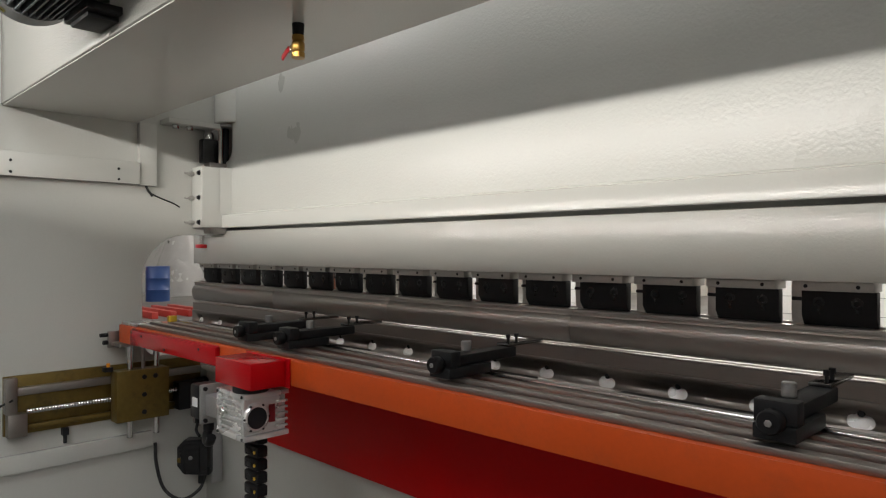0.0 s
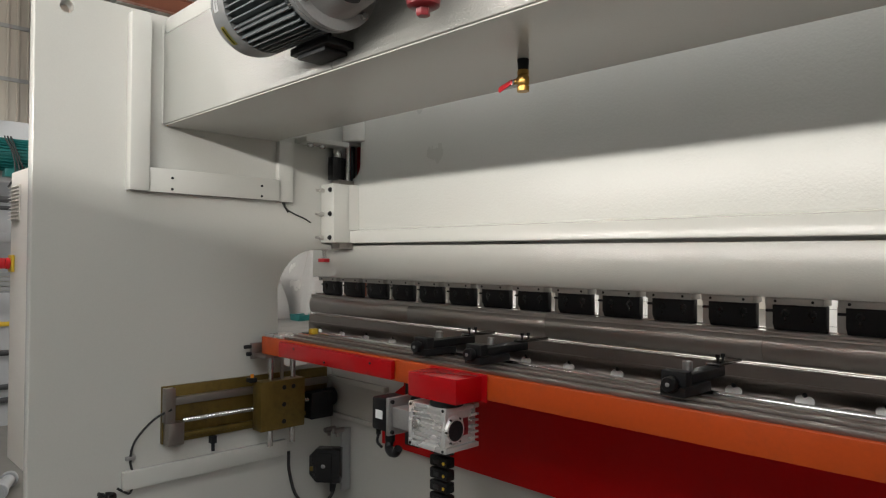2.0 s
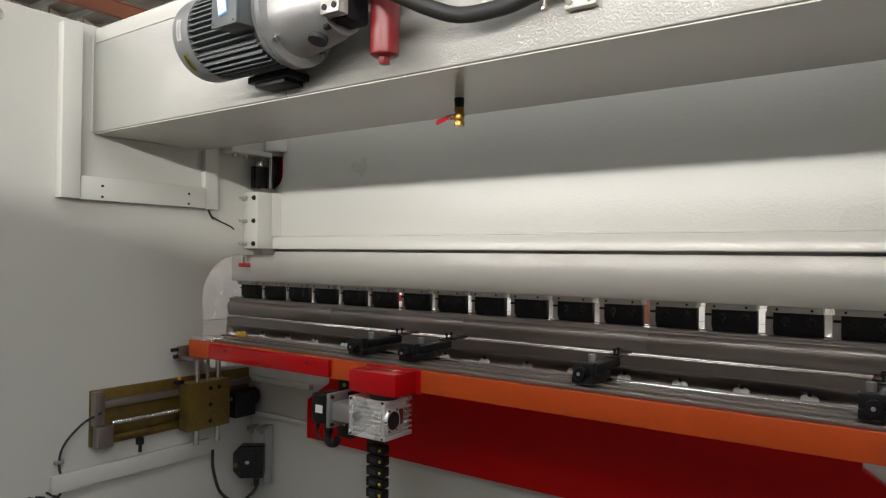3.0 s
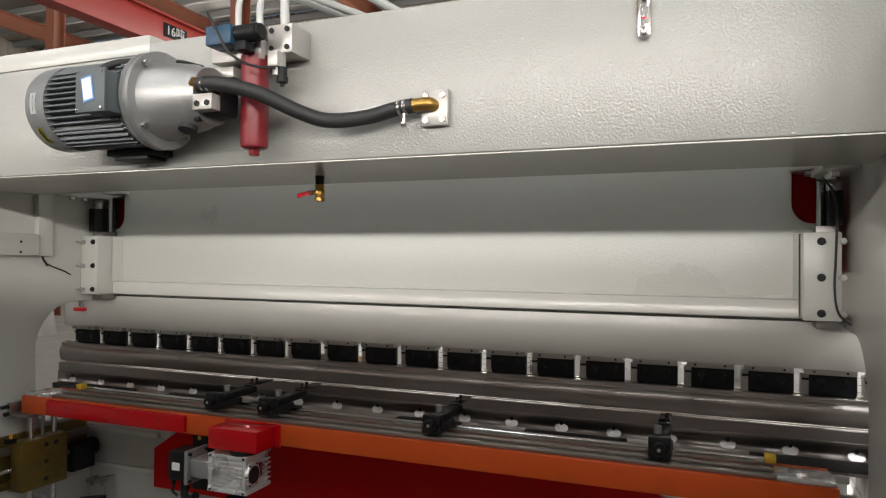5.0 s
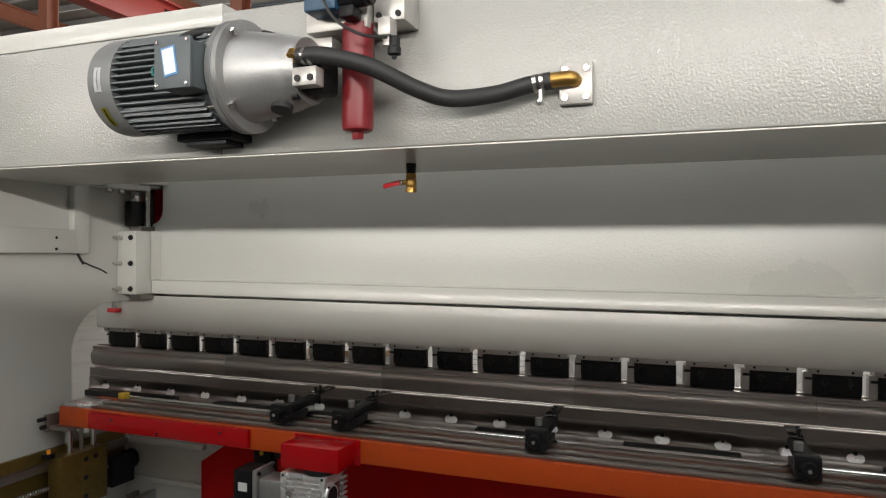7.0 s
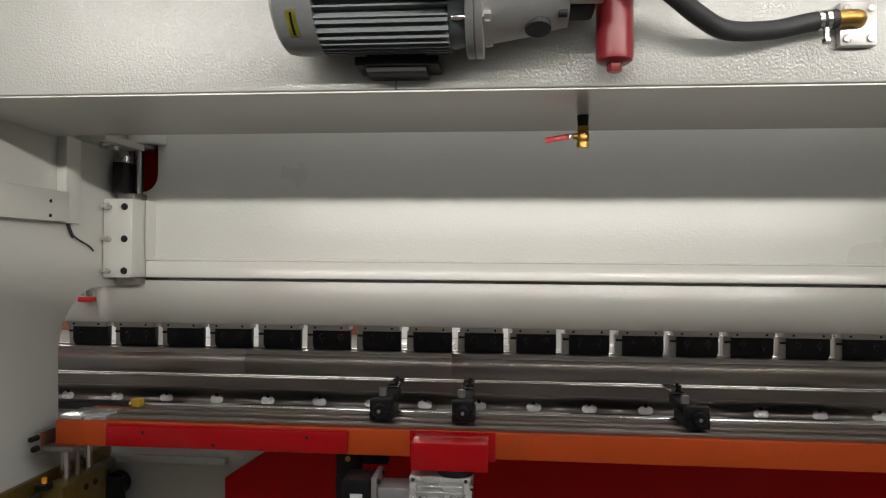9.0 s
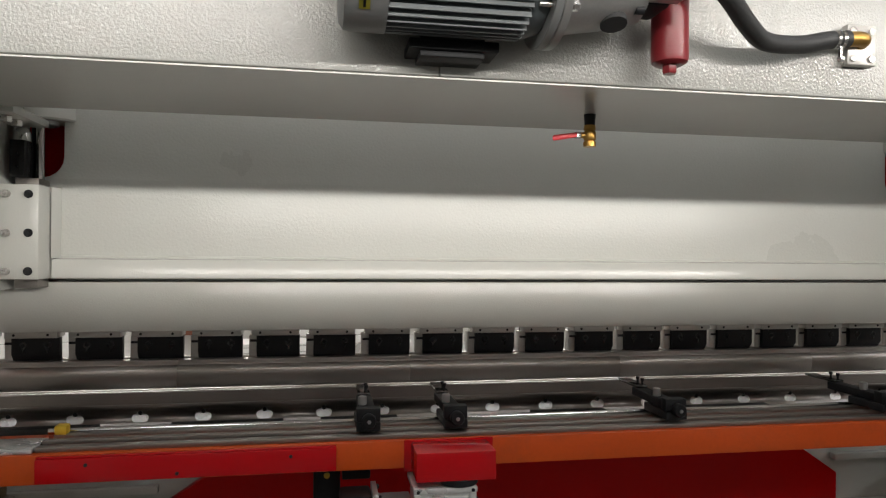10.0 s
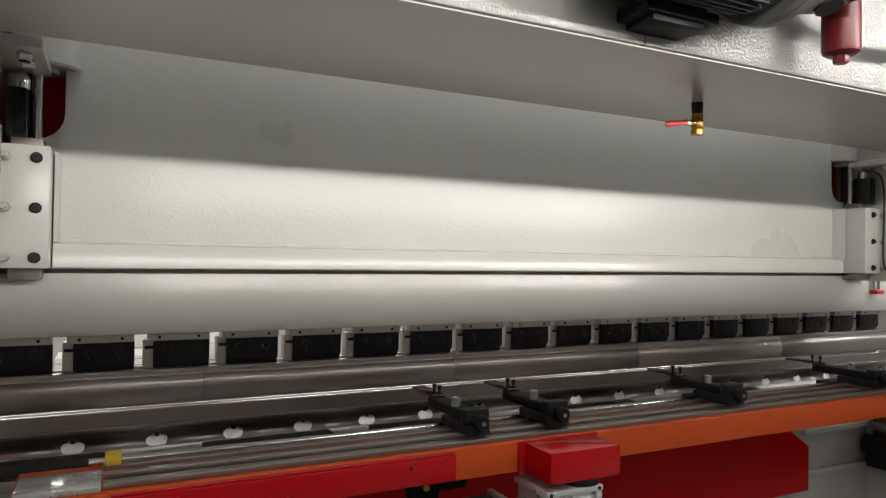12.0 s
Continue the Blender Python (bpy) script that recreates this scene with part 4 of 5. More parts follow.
# lead screw slides on the plates
for s, xp in ((1, XL), (-1, XR)):
    sl = thing("leadscrew_slide", "brass coloured lead screw slide bolted to the side plate", "linear slide", "lead screw slides")

    def sb(bm, a, b, *r, **k):
        return box(bm, *sorted((xp + a * s, xp + b * s)), *r, **k)

    part("base_plate", sb(B(), 0, 0.02, -1.01, -0.16, 0.505, 0.752, bevel=0.002), OLIVE, sl)
    part("end_bearing", sb(B(), 0.02, 0.075, -1.005, -0.935, 0.505, 0.60, bevel=0.003), STEEL, sl)
    part("end_plate", sb(B(), 0.0205, 0.058, -1.011, -0.968, 0.6005, 0.748, bevel=0.002), STEEL, sl)
    part("guide_bar", sb(B(), 0.02, 0.048, -0.966, -0.17, 0.672, 0.705, bevel=0.002), STEEL, sl)
    part("guide_bar", sb(B(), 0.02, 0.04, -0.93, -0.20, 0.525, 0.545, bevel=0.002), OLIVE, sl)
    bm = B()
    n = 130
    lathe(bm, (xp + 0.055 * s, -0.935, 0.605), (xp + 0.055 * s, -0.18, 0.605), [(i / n, 0.0105 + 0.0022 * (i % 2)) for i in range(n + 1)], 14)
    part("screw", bm, CHROME, sl)
    cr = part("carriage", sb(B(), 0.05, 0.13, -0.60, -0.365, 0.505, 0.735, bevel=0.004), OLIVE, sl)
    for y, z in ((-0.48, 0.70), (-0.48, 0.62), (-0.48, 0.54), (-0.43, 0.70)):
        bm = B()
        cyl(bm, (xp + 0.129 * s, y, z), (xp + 0.133 * s, y, z), 0.011, 12, 0.001)
        part("carriage_screw", bm, BLACK_OX, cr)
    for y in (-0.53, -0.41):
        bm = B()
        cyl(bm, (xp + 0.09 * s, y, 0.425), (xp + 0.09 * s, y, 0.865), 0.014, 16)
        part("guide_post", bm, CHROME, sl)
    bm = B()
    cyl(bm, (xp + 0.09 * s, -0.47, 0.73), (xp + 0.09 * s, -0.47, 0.865), 0.009, 12)
    part("lift_screw", bm, STEEL, sl)
    part("lift_plate", sb(B(), 0.03, 0.16, -0.60, -0.35, 0.848, 0.8645, bevel=0.002), STEEL, sl)
    part("far_bearing", sb(B(), 0.02, 0.09, -0.30, -0.17, 0.51, 0.64, bevel=0.003), BLACK_OX, sl)
    bm = B()
    cyl(bm, (xp + 0.055 * s, -0.20, 0.605), (xp + 0.055 * s, -0.145, 0.605), 0.045, 24, 0.006)
    part("pulley", bm, BLACK_PL, sl)
    part("sensor", sb(B(), 0.06, 0.10, -0.64, -0.605, 0.735, 0.755, bevel=0.002), BLACK_PL, sl)
    bm = B()
    cyl(bm, (xp + 0.08 * s, -0.62, 0.755), (xp + 0.08 * s, -0.62, 0.772), 0.008, 10)
    part("indicator", bm, ORANGE_PL, sl, "glowing orange indicator cap")
    bm = B()
    sb(bm, 0.0, 0.03, -0.79, -0.765, 0.47, 0.503)
    cyl(bm, (xp + 0.02 * s, -0.778, 0.470), (xp + 0.02 * s, -0.778, 0.435), 0.008, 10)
    part("grease_nipple", bm, BLACK_OX, sl)
    # end clamp of the beam
    ec = thing("beam_end_clamp", "black steel clamp screw at the end of the back gauge beam", "clamp screw", "beam end clamps")
    bm = B()
    sb(bm, 0.04, 0.06, -0.612, -0.5, 0.838, 0.912, bevel=0.002)
    part("clamp_body", bm, STEEL, ec)
    bm = B()
    cyl(bm, (xp + 0.05 * s, -0.612, 0.896), (xp + 0.05 * s, -0.645, 0.896), 0.009, 10)
    cyl(bm, (xp + 0.05 * s, -0.612, 0.862), (xp + 0.05 * s, -0.632, 0.862), 0.010, 10)
    part("clamp_screw", bm, BLACK_OX, ec)

# worm gearbox, servo motor and cable chain under the red cover
gb = thing("worm_gearbox", "cast aluminium worm gearbox under the back gauge beam", "gearbox", at=(-0.04, -0.045, 0))
bm = B()
box(bm, -0.420, -0.259, -0.636, -0.500, 0.715, 0.826, 0.004)
box(bm, -0.428, -0.250, -0.648, -0.492, 0.8265, 0.842, 0.003)
box(bm, -0.428, -0.250, -0.648, -0.492, 0.698, 0.7145, 0.003)
gbody = part("gear_case", bm, GEAR_ALU, gb)
for k in range(6):
    bm = B()
    box(bm, -0.410, -0.275, -0.6455, -0.637, 0.725 + k * 0.0165, 0.732 + k * 0.0165, 0.0012)
    part("case_rib", bm, GEAR_ALU, gbody)
for x in (-0.418, -0.262):
    bm = B()
    box(bm, x - 0.009, x + 0.009, -0.6475, -0.637, 0.715, 0.826, 0.002)
    part("corner_rib", bm, GEAR_ALU, gbody)
bm = B()
lathe(bm, (-0.388, -0.637, 0.772), (-0.388, -0.655, 0.772), [(0, 0.017), (0.7, 0.017), (1, 0.014), (0.98, 0.010), (0.8, 0.009), (0.79, 0.001)], 18)
part("oil_plug", bm, CHROME, gbody)
bm = B()
lathe(bm, (-0.259, -0.606, 0.768), (-0.246, -0.606, 0.768), [(0, 0.046), (0.5, 0.045), (1, 0.038)], 28)
part("bore_ring", bm, GEAR_ALU, gbody)
bm = B()
cyl(bm, (-0.248, -0.606, 0.768), (-0.2445, -0.606, 0.768), 0.033, 28, 0.001)
part("hollow_shaft", bm, BLACK_OX, gbody)
for k in range(5):
    bm = B()
    box(bm, -0.2588, -0.247, -0.535, -0.498, 0.727 + 0.019 * k, 0.734 + 0.019 * k, 0.001)
    part("case_fin", bm, GEAR_ALU, gbody)
bm = B()
box(bm, -0.2588, -0.256, -0.560, -0.539, 0.745, 0.800)
part("rating_plate", bm, FILTER_RED, gbody, "small red rating plate")
for a in range(6):
    bm = B()
    yy, zz = -0.606 + 0.0415 * math.cos(a * 1.047), 0.768 + 0.0415 * math.sin(a * 1.047)
    cyl(bm, (-0.252, yy, zz), (-0.2455, yy, zz), 0.0035, 8)
    part("ring_screw", bm, BLACK_OX, gbody)
for x in (-0.416, -0.263):
    for z in (0.706, 0.834):
        bm = B()
        cyl(bm, (x, -0.648, z), (x, -0.6505, z), 0.005, 10)
        part("case_screw", bm, BLACK_OX, gbody)
bm = B()
cyl(bm, (-0.295, -0.60, 0.843), (-0.295, -0.60, 0.8615), 0.055, 24, 0.002)
part("drive_hub", bm, BLACK_OX, gb)
sv = thing("servo_motor", "black servo motor with aluminium face plate on the gearbox", "servo motor", at=(-0.057, -0.045, 0))
bm = B()
box(bm, -0.505, -0.411, -0.640, -0.545, 0.735, 0.805, 0.006)
part("adapter", bm, ALU, sv)
bm = B()
box(bm, -0.522, -0.506, -0.652, -0.535, 0.705, 0.835, 0.003)
fp = part("face_plate", bm, ALU, sv)
for y in (-0.640, -0.547):
    for z in (0.718, 0.822):
        bm = B()
        cyl(bm, (-0.505, y, z), (-0.498, y, z), 0.007, 10)
        part("plate_screw", bm, BLACK_OX, fp)
bm = B()
box(bm, -0.610, -0.5225, -0.645, -0.542, 0.712, 0.828, 0.010)
part("motor_body", bm, BLACK_PL, sv)
bm = B()
box(bm, -0.585, -0.548, -0.6468, -0.6452, 0.755, 0.785)
part("type_label", bm, LABEL_WHITE, sv)
bm = B()
cyl(bm, (-0.56, -0.60, 0.712), (-0.56, -0.60, 0.668), 0.018, 14, 0.003)
tube(bm, [(-0.56, -0.60, 0.672), (-0.555, -0.61, 0.650), (-0.53, -0.62, 0.640), (-0.50, -0.625, 0.645), (-0.482, -0.628, 0.665)], 0.015, 10)
cyl(bm, (-0.60, -0.62, 0.712), (-0.60, -0.62, 0.690), 0.009, 10)
tube(bm, [(-0.60, -0.62, 0.69), (-0.60, -0.625, 0.665), (-0.575, -0.625, 0.65)], 0.005, 8)
part("cable_plug", bm, BLACK_PL, sv)
cc = thing("cable_chain", "black plastic cable drag chain with yellow pins", "cable chain", at=(-0.022, 0, 0))
for k in range(16):
    z = 0.690 - 0.042 * k
    bm = B()
    box(bm, -0.440, -0.355, -0.600, -0.560, z - 0.036, z, 0.006)
    lk = part("chain_link", bm, BLACK_PL, cc)
    # dark pad on the closed link, painted as the shade of its opening
    bm = B()
    box(bm, -0.423, -0.390, -0.6015, -0.5995, z - 0.028, z - 0.010, 0.003)
    part("link_opening_shade", bm, DARK, lk)
    bm = B()
    cyl(bm, (-0.370, -0.6003, z - 0.018), (-0.370, -0.603, z - 0.018), 0.0055, 10)
    part("link_pin", bm, YELLOW, lk)
ch2 = thing("chain_bracket", "black bracket and chain end under the back gauge beam", "chain bracket")
bm = B()
box(bm, -0.74, -0.66, -0.47, -0.42, 0.60, 0.862, 0.005)
box(bm, -0.655, -0.57, -0.46, -0.40, 0.80, 0.862, 0.004)
part("bracket", bm, BLACK_PL, ch2)
for z in (0.82, 0.74, 0.66):
    bm = B()
    cyl(bm, (-0.70, -0.4705, z), (-0.70, -0.474, z), 0.009, 10)
    part("pin", bm, YELLOW, ch2)

# cable reel on the table back, loose cables and tie bolts
re_ = thing("encoder_housing", "black moulded encoder housing with chamfered corners on a bracket", "encoder")
bm = B()
prism(bm, [(-1.660, 0.245), (-1.630, 0.205), (-1.525, 0.205), (-1.525, 0.370), (-1.630, 0.370), (-1.660, 0.335)], "y", -0.285, -0.19, 0.010)
turned = Matrix.Translation((-1.592, -0.235, 0.287)) @ Matrix.Rotation(radians(40), 4, "Z") @ Matrix.Diagonal((1.15, 0.8, 1.0, 1.0)) @ Matrix.Translation((1.592, 0.235, -0.287))
bmesh.ops.transform(bm, matrix=turned, verts=bm.verts[:])
part("housing", bm, GLOSS_BLACK, re_)
bm = B()
prism(bm, [(-1.640, 0.250), (-1.620, 0.222), (-1.560, 0.222), (-1.560, 0.352), (-1.620, 0.352), (-1.640, 0.328)], "y", -0.293, -0.2855, 0.003)
bmesh.ops.transform(bm, matrix=turned, verts=bm.verts[:])
part("cover", bm, GLOSS_BLACK, re_)
bm = B()
cyl(bm, (-1.595, -0.293, 0.290), (-1.595, -0.302, 0.290), 0.009, 12, 0.002)
bmesh.ops.transform(bm, matrix=turned, verts=bm.verts[:])
part("hub", bm, ALU, re_)
bm = B()
cyl(bm, (-1.645, -0.2855, 0.275), (-1.645, -0.289, 0.275), 0.012, 12)
bmesh.ops.transform(bm, matrix=turned, verts=bm.verts[:])
part("badge", bm, OLIVE, re_)
bm = B()
cyl(bm, (-1.545, -0.23, 0.205), (-1.545, -0.23, 0.165), 0.014, 12, 0.002)
part("cable_plug", bm, BLACK_PL, re_)
bm = B()
box(bm, -1.56, -1.545, -0.175, -0.122, 0.15, 0.46, 0.002)
part("bracket", bm, GREY_STEEL, re_)
for x, z in ((-1.60, 0.455), (-1.53, 0.462)):
    bm = B()
    cyl(bm, (x, -0.24, z), (x, -0.18, z), 0.013, 10)
    cyl(bm, (x, -0.215, z - 0.03), (x, -0.215, z), 0.008, 8)
    part("cable_gland", bm, STEEL, re_)
bm = B()
tube(bm, [(-1.56, -0.20, 0.20), (-1.565, -0.23, 0.13), (-1.60, -0.30, 0.09), (-1.66, -0.36, 0.14), (-1.69, -0.385, 0.26), (-1.69, -0.39, 0.36)], 0.008, 8)
part("reel_cable", bm, RUBBER, re_)


def loose(name, label, pts, r, mat=RUBBER):
    bm = B()
    tube(bm, pts, r, 8)
    return solid(name, bm, mat, label, "cable", smooth=60)


for s, xp in ((1, XL),):
    loose("cable", "thin black cable tail under the cable duct", [(xp + 0.015 * s, -0.43, 1.60), (xp + 0.02 * s, -0.42, 1.56), (xp + 0.012 * s, -0.37, 1.535), (xp + 0.012 * s, -0.30, 1.51), (xp + 0.006 * s, -0.262, 1.492)], 0.0035)
    loose("cable", "short thick black cable tail under the cable duct", [(xp + 0.018 * s, -0.435, 1.60), (xp + 0.02 * s, -0.425, 1.57), (xp + 0.018 * s, -0.405, 1.545), (xp + 0.02 * s, -0.40, 1.538)], 0.006)
loose("cable", "thin black cable hanging past the slide block", [(1.655, -0.16, 1.872), (1.688, -0.215, 1.845), (1.706, -0.226, 1.76), (1.704, -0.226, 1.62), (1.700, -0.226, 1.50), (1.712, -0.226, 1.42), (1.745, -0.25, 1.385)], 0.004)
loose("sensor_cable", "thin black sensor cable hanging from the slide", [(-1.66, -0.985, 0.66), (-1.69, -1.05, 0.62), (-1.705, -1.12, 0.54), (-1.712, -1.135, 0.46), (-1.712, -1.12, 0.38), (-1.70, -1.14, 0.33), (-1.70, -1.17, 0.345), (-1.70, -1.19, 0.36)], 0.005)
cp = thing("cable_clip", "small grey cable clip on the side plate", "cable clip")
part("clip", box(B(), XL, XL + 0.014, -1.155, -1.115, 0.462, 0.478, 0.002), ALU, cp)
bu = thing("cable_bundle", "bundle of cut black cable ends sticking out of the plate", "cable bundle")
random.seed(7)
for k in range(6):
    bm = B()
    a = random.uniform(-0.03, 0.03)
    tube(bm, [(-1.70, -1.20, 0.20), (-1.69, -1.205 + a * 0.3, 0.30), (-1.685, -1.215 + a, 0.345), (-1.67, -1.245 + a, 0.365 + random.uniform(-0.02, 0.02))], 0.0065, 7)
    part("wire", bm, RUBBER, bu)
# tie bolt heads by the ram cylinders
for s, xp in ((1, XL), (-1, XR)):
    br = thing("cylinder_bracket", "grey painted cylinder bracket with bolts", "bracket", "cylinder brackets")
    bm = B()
    box(bm, *sorted((xp + 0.002 * s, xp + 0.11 * s)), -0.36, -0.10, 1.885, 1.91, 0.004)
    part("shelf", bm, PAINT, br)
    for y in (-0.31, -0.24):
        bm = B()
        hexhead(bm, (xp + 0.07 * s, y, 1.885), (xp + 0.07 * s, y, 1.865), 0.016)
        part("bolt", bm, CHROME, br)

# ---- electrical cabinet hung outside the plate ----
cab = thing("electrical_cabinet", "cream painted electrical cabinet with louvres and a rotary main switch", "cabinet")
bm = B()
box(bm, -2.09, XL - 0.062, -1.50, -0.75, 0.465, 1.662, 0.004)
cb = part("body", bm, CREAM, cab)
bm = B()
box(bm, -2.065, -1.935, -1.506, -1.501, 1.455, 1.605, 0.001)
part("louvre_backing", bm, CREAM, cb)
for k in range(10):
    bm = B()
    z = 1.463 + 0.0145 * k
    prism(bm, [(-1.506, z), (-1.520, z - 0.002), (-1.506, z + 0.008)], "x", -2.06, -1.94)
    part("louvre", bm, CREAM, cb)
bm = B()
box(bm, -2.075, -2.010, -1.512, -1.501, 1.245, 1.315, 0.003)
sw = part("switch_plate", bm, YELLOW, cab, "orange yellow switch plate")
bm = B()
cyl(bm, (-2.043, -1.5125, 1.28), (-2.043, -1.528, 1.28), 0.024, 20, 0.003)
box(bm, -2.050, -2.036, -1.552, -1.5285, 1.258, 1.302, 0.003)
part("switch_knob", bm, RED_PL, sw, "red rotary switch knob")
for z in (0.58, 1.5):
    bm = B()
    box(bm, -2.098, -2.0905, -1.49, -1.46, z, z + 0.06, 0.002)
    part("hinge", bm, BLACK_PL, cab)
bm = B()
box(bm, -2.02, -1.86, -1.35, -0.85, 0.0, 0.464, 0.01)
part("plinth", bm, GREY_STEEL, cab)

# pipe fitting on the floor
pf = thing("pipe_fitting", "rusty steel pipe tee lying on the floor", "pipe fitting")
bm = B()
cyl(bm, (-3.25, -1.24, 0.045), (-3.02, -1.34, 0.045), 0.032, 14, 0.004)
cyl(bm, (-3.25, -1.24, 0.045), (-3.22, -1.25, 0.045), 0.045, 14, 0.004)
cyl(bm, (-3.05, -1.33, 0.045), (-3.02, -1.34, 0.045), 0.045, 14, 0.004)
cyl(bm, (-3.13, -1.29, 0.045), (-3.17, -1.38, 0.045), 0.036, 14, 0.004)
part("tee", bm, GREY_STEEL, pf)

# ---- second press brake, standing across ----
nb = thing("second_press_brake", "grey painted press brake seen from behind across the aisle", "press brake")
NX = -4.75
bm = B()
box(bm, NX - 0.55, NX, -4.2, 0.5, 1.93, 2.33, 0.006)
part("oil_tank", bm, GREY_WHITE, nb)
bm = B()
box(bm, NX - 0.02, NX + 0.02, -4.2, 0.5, 1.86, 1.929, 0.004)
part("tank_lip", bm, GREY_WHITE, nb)
bm = B()
box(bm, NX - 0.95, NX - 0.85, -4.2, 0.5, 1.22, 2.25, 0.004)
part("ram_plate", bm, GREY_WHITE, nb)
bm = B()
box(bm, NX - 0.849, NX - 0.80, -4.2, 0.5, 1.42, 1.50, 0.006)
part("ram_ledge", bm, GREY_WHITE, nb)
bm = B()
prism(bm, [(NX - 0.95, 0.0), (NX - 0.1, 0.0), (NX - 0.1, 0.80), (NX - 0.95, 0.98)], "y", -4.2, 0.5)
part("table", bm, GREY_WHITE, nb)
bm = B()
box(bm, NX - 0.099, NX - 0.08, -4.2, 0.5, 0.765, 0.80, 0.002)
part("yellow_strip", bm, YELLOW, nb, "yellow warning strip")
for z in (0.58, 0.32, 0.22):
    bm = B()
    cyl(bm, (NX - 0.05, -4.2, z), (NX - 0.05, 0.5, z - 0.02), 0.022, 12)
    part("dark_bar", bm, BLACK_STEEL, nb)
for y0 in (-4.26, 0.502):
    bm = B()
    box(bm, NX - 1.0, NX + 0.05, y0, y0 + 0.06, 0, 2.3, 0.004)
    part("side_plate", bm, GREY_WHITE, nb)
nm = thing("teal_motor", "teal painted electric motor with pump on the second machine", "electric motor")
NMX, NMZ = NX + 0.17, 2.05
bm = B()
lathe(bm, (NMX, -1.13, NMZ), (NMX, -0.86, NMZ), [(0, 0.105), (1, 0.105)], 28)
part("stator", bm, TEAL, nm)
for k in range(30):
    a = 2 * math.pi * k / 30
    bm = B()
    box(bm, -0.0025, 0.0025, -1.12, -0.87, 0.10, 0.122, 0, Matrix.Translation((NMX, 0, NMZ)) @ Matrix.Rotation(a, 4, "Y"))
    part("cooling_fin", bm, TEAL, nm)
bm = B()
lathe(bm, (NMX, -0.86, NMZ), (NMX, -0.74, NMZ), [(0, 0.128), (0.8, 0.125), (1, 0.095)], 32)
part("fan_cowl", bm, TEAL, nm)
bm = B()
lathe(bm, (NMX, -1.15, NMZ), (NMX, -1.13, NMZ), [(0, 0.145), (1, 0.145)], 32)
part("flange", bm, ALU, nm)
bm = B()
lathe(bm, (NMX, -1.152, NMZ), (NMX, -1.33, NMZ), [(0, 0.115), (0.1, 0.11), (0.8, 0.085), (1, 0.085)], 28)
part("bell_housing", bm, ALU, nm)
bm = B()
box(bm, NMX - 0.05, NMX + 0.05, -1.45, -1.331, NMZ - 0.06, NMZ + 0.06, 0.01)
part("pump", bm, BLACK_OX, nm)
bm = B()
box(bm, NMX - 0.04, NMX + 0.06, -1.03, -0.95, NMZ - 0.165, NMZ - 0.10, 0.006)
part("terminal_box", bm, TEAL, nm)
for k in range(3):
    bm = B()
    tube(bm, [(NMX + 0.12, -1.05 + 0.02 * k, 2.17), (NMX + 0.14, -1.0 + 0.015 * k, 2.05), (NMX + 0.13, -0.98 + 0.03 * k, 1.9), (NMX + 0.12, -1.02 + 0.05 * k, 1.80)], 0.006, 6)
    part("loose_cable", bm, RUBBER, nm)
vb = thing("second_valve_block", "dark valve block with chrome solenoid caps", "valve block")
bm = B()
box(bm, NX - 0.10, NX + 0.10, -1.42, -1.05, 2.331, 2.42, 0.004)
part("block", bm, BLACK_OX, vb)
for k in range(3):
    bm = B()
    cyl(bm, (NX + 0.06, -1.38 + 0.12 * k, 2.46 - 0.03 * k), (NX + 0.15, -1.36 + 0.12 * k, 2.46 - 0.03 * k), 0.034, 16, 0.004)
    part("solenoid", bm, CHROME, vb)
# pipe hand rail and ladder in the aisle
hr = thing("pipe_handrail", "black and grey welded pipe hand rail", "hand rail")
for a, b, r in (((-4.30, -3.4, 1.70), (-4.30, 0.2, 1.70), 0.022), ((-4.30, -3.4, 1.66), (-4.30, -1.0, 1.64), 0.015)):
    bm = B()
    cyl(bm, a, b, r, 12)
    part("rail", bm, BLACK_STEEL, hr)
for y0, y1, mt in ((-1.16, -1.42, BLACK_STEEL), (-1.28, -1.40, GREY_STEEL), (0.15, 0.2, BLACK_STEEL), (-3.3, -3.4, BLACK_STEEL)):
    bm = B()
    tube(bm, [(-4.30, y0, 1.70), (-4.29, (y0 + y1) / 2, 0.85), (-4.28, y1, 0.0)], 0.019, 10)
    part("post", bm, mt, hr)
bm = B()
cyl(bm, (-4.29, -1.40, 1.30), (-4.29, -1.26, 1.32), 0.014, 10)
part("rung", bm, GREY_STEEL, hr)

# roller shutter far behind
bm = B()
for k in range(34):
    box(bm, -14.0, -13.92, 0.0 - 2.2, 3.4, 0.35 + 0.09 * k, 0.425 + 0.09 * k)
solid("roller_shutter", bm, GREY_STEEL, "grey slatted steel roller shutter", "shutter", kind="stuff")
bm = B()
box(bm, -14.1, -14.02, -2.4, 3.6, 0.0, 3.6)
solid("shutter_wall", bm, WALL_PANEL, "plain wall round the roller shutter", "wall", kind="structure")

# ---- stored goods on the far side ----
random.seed(11)


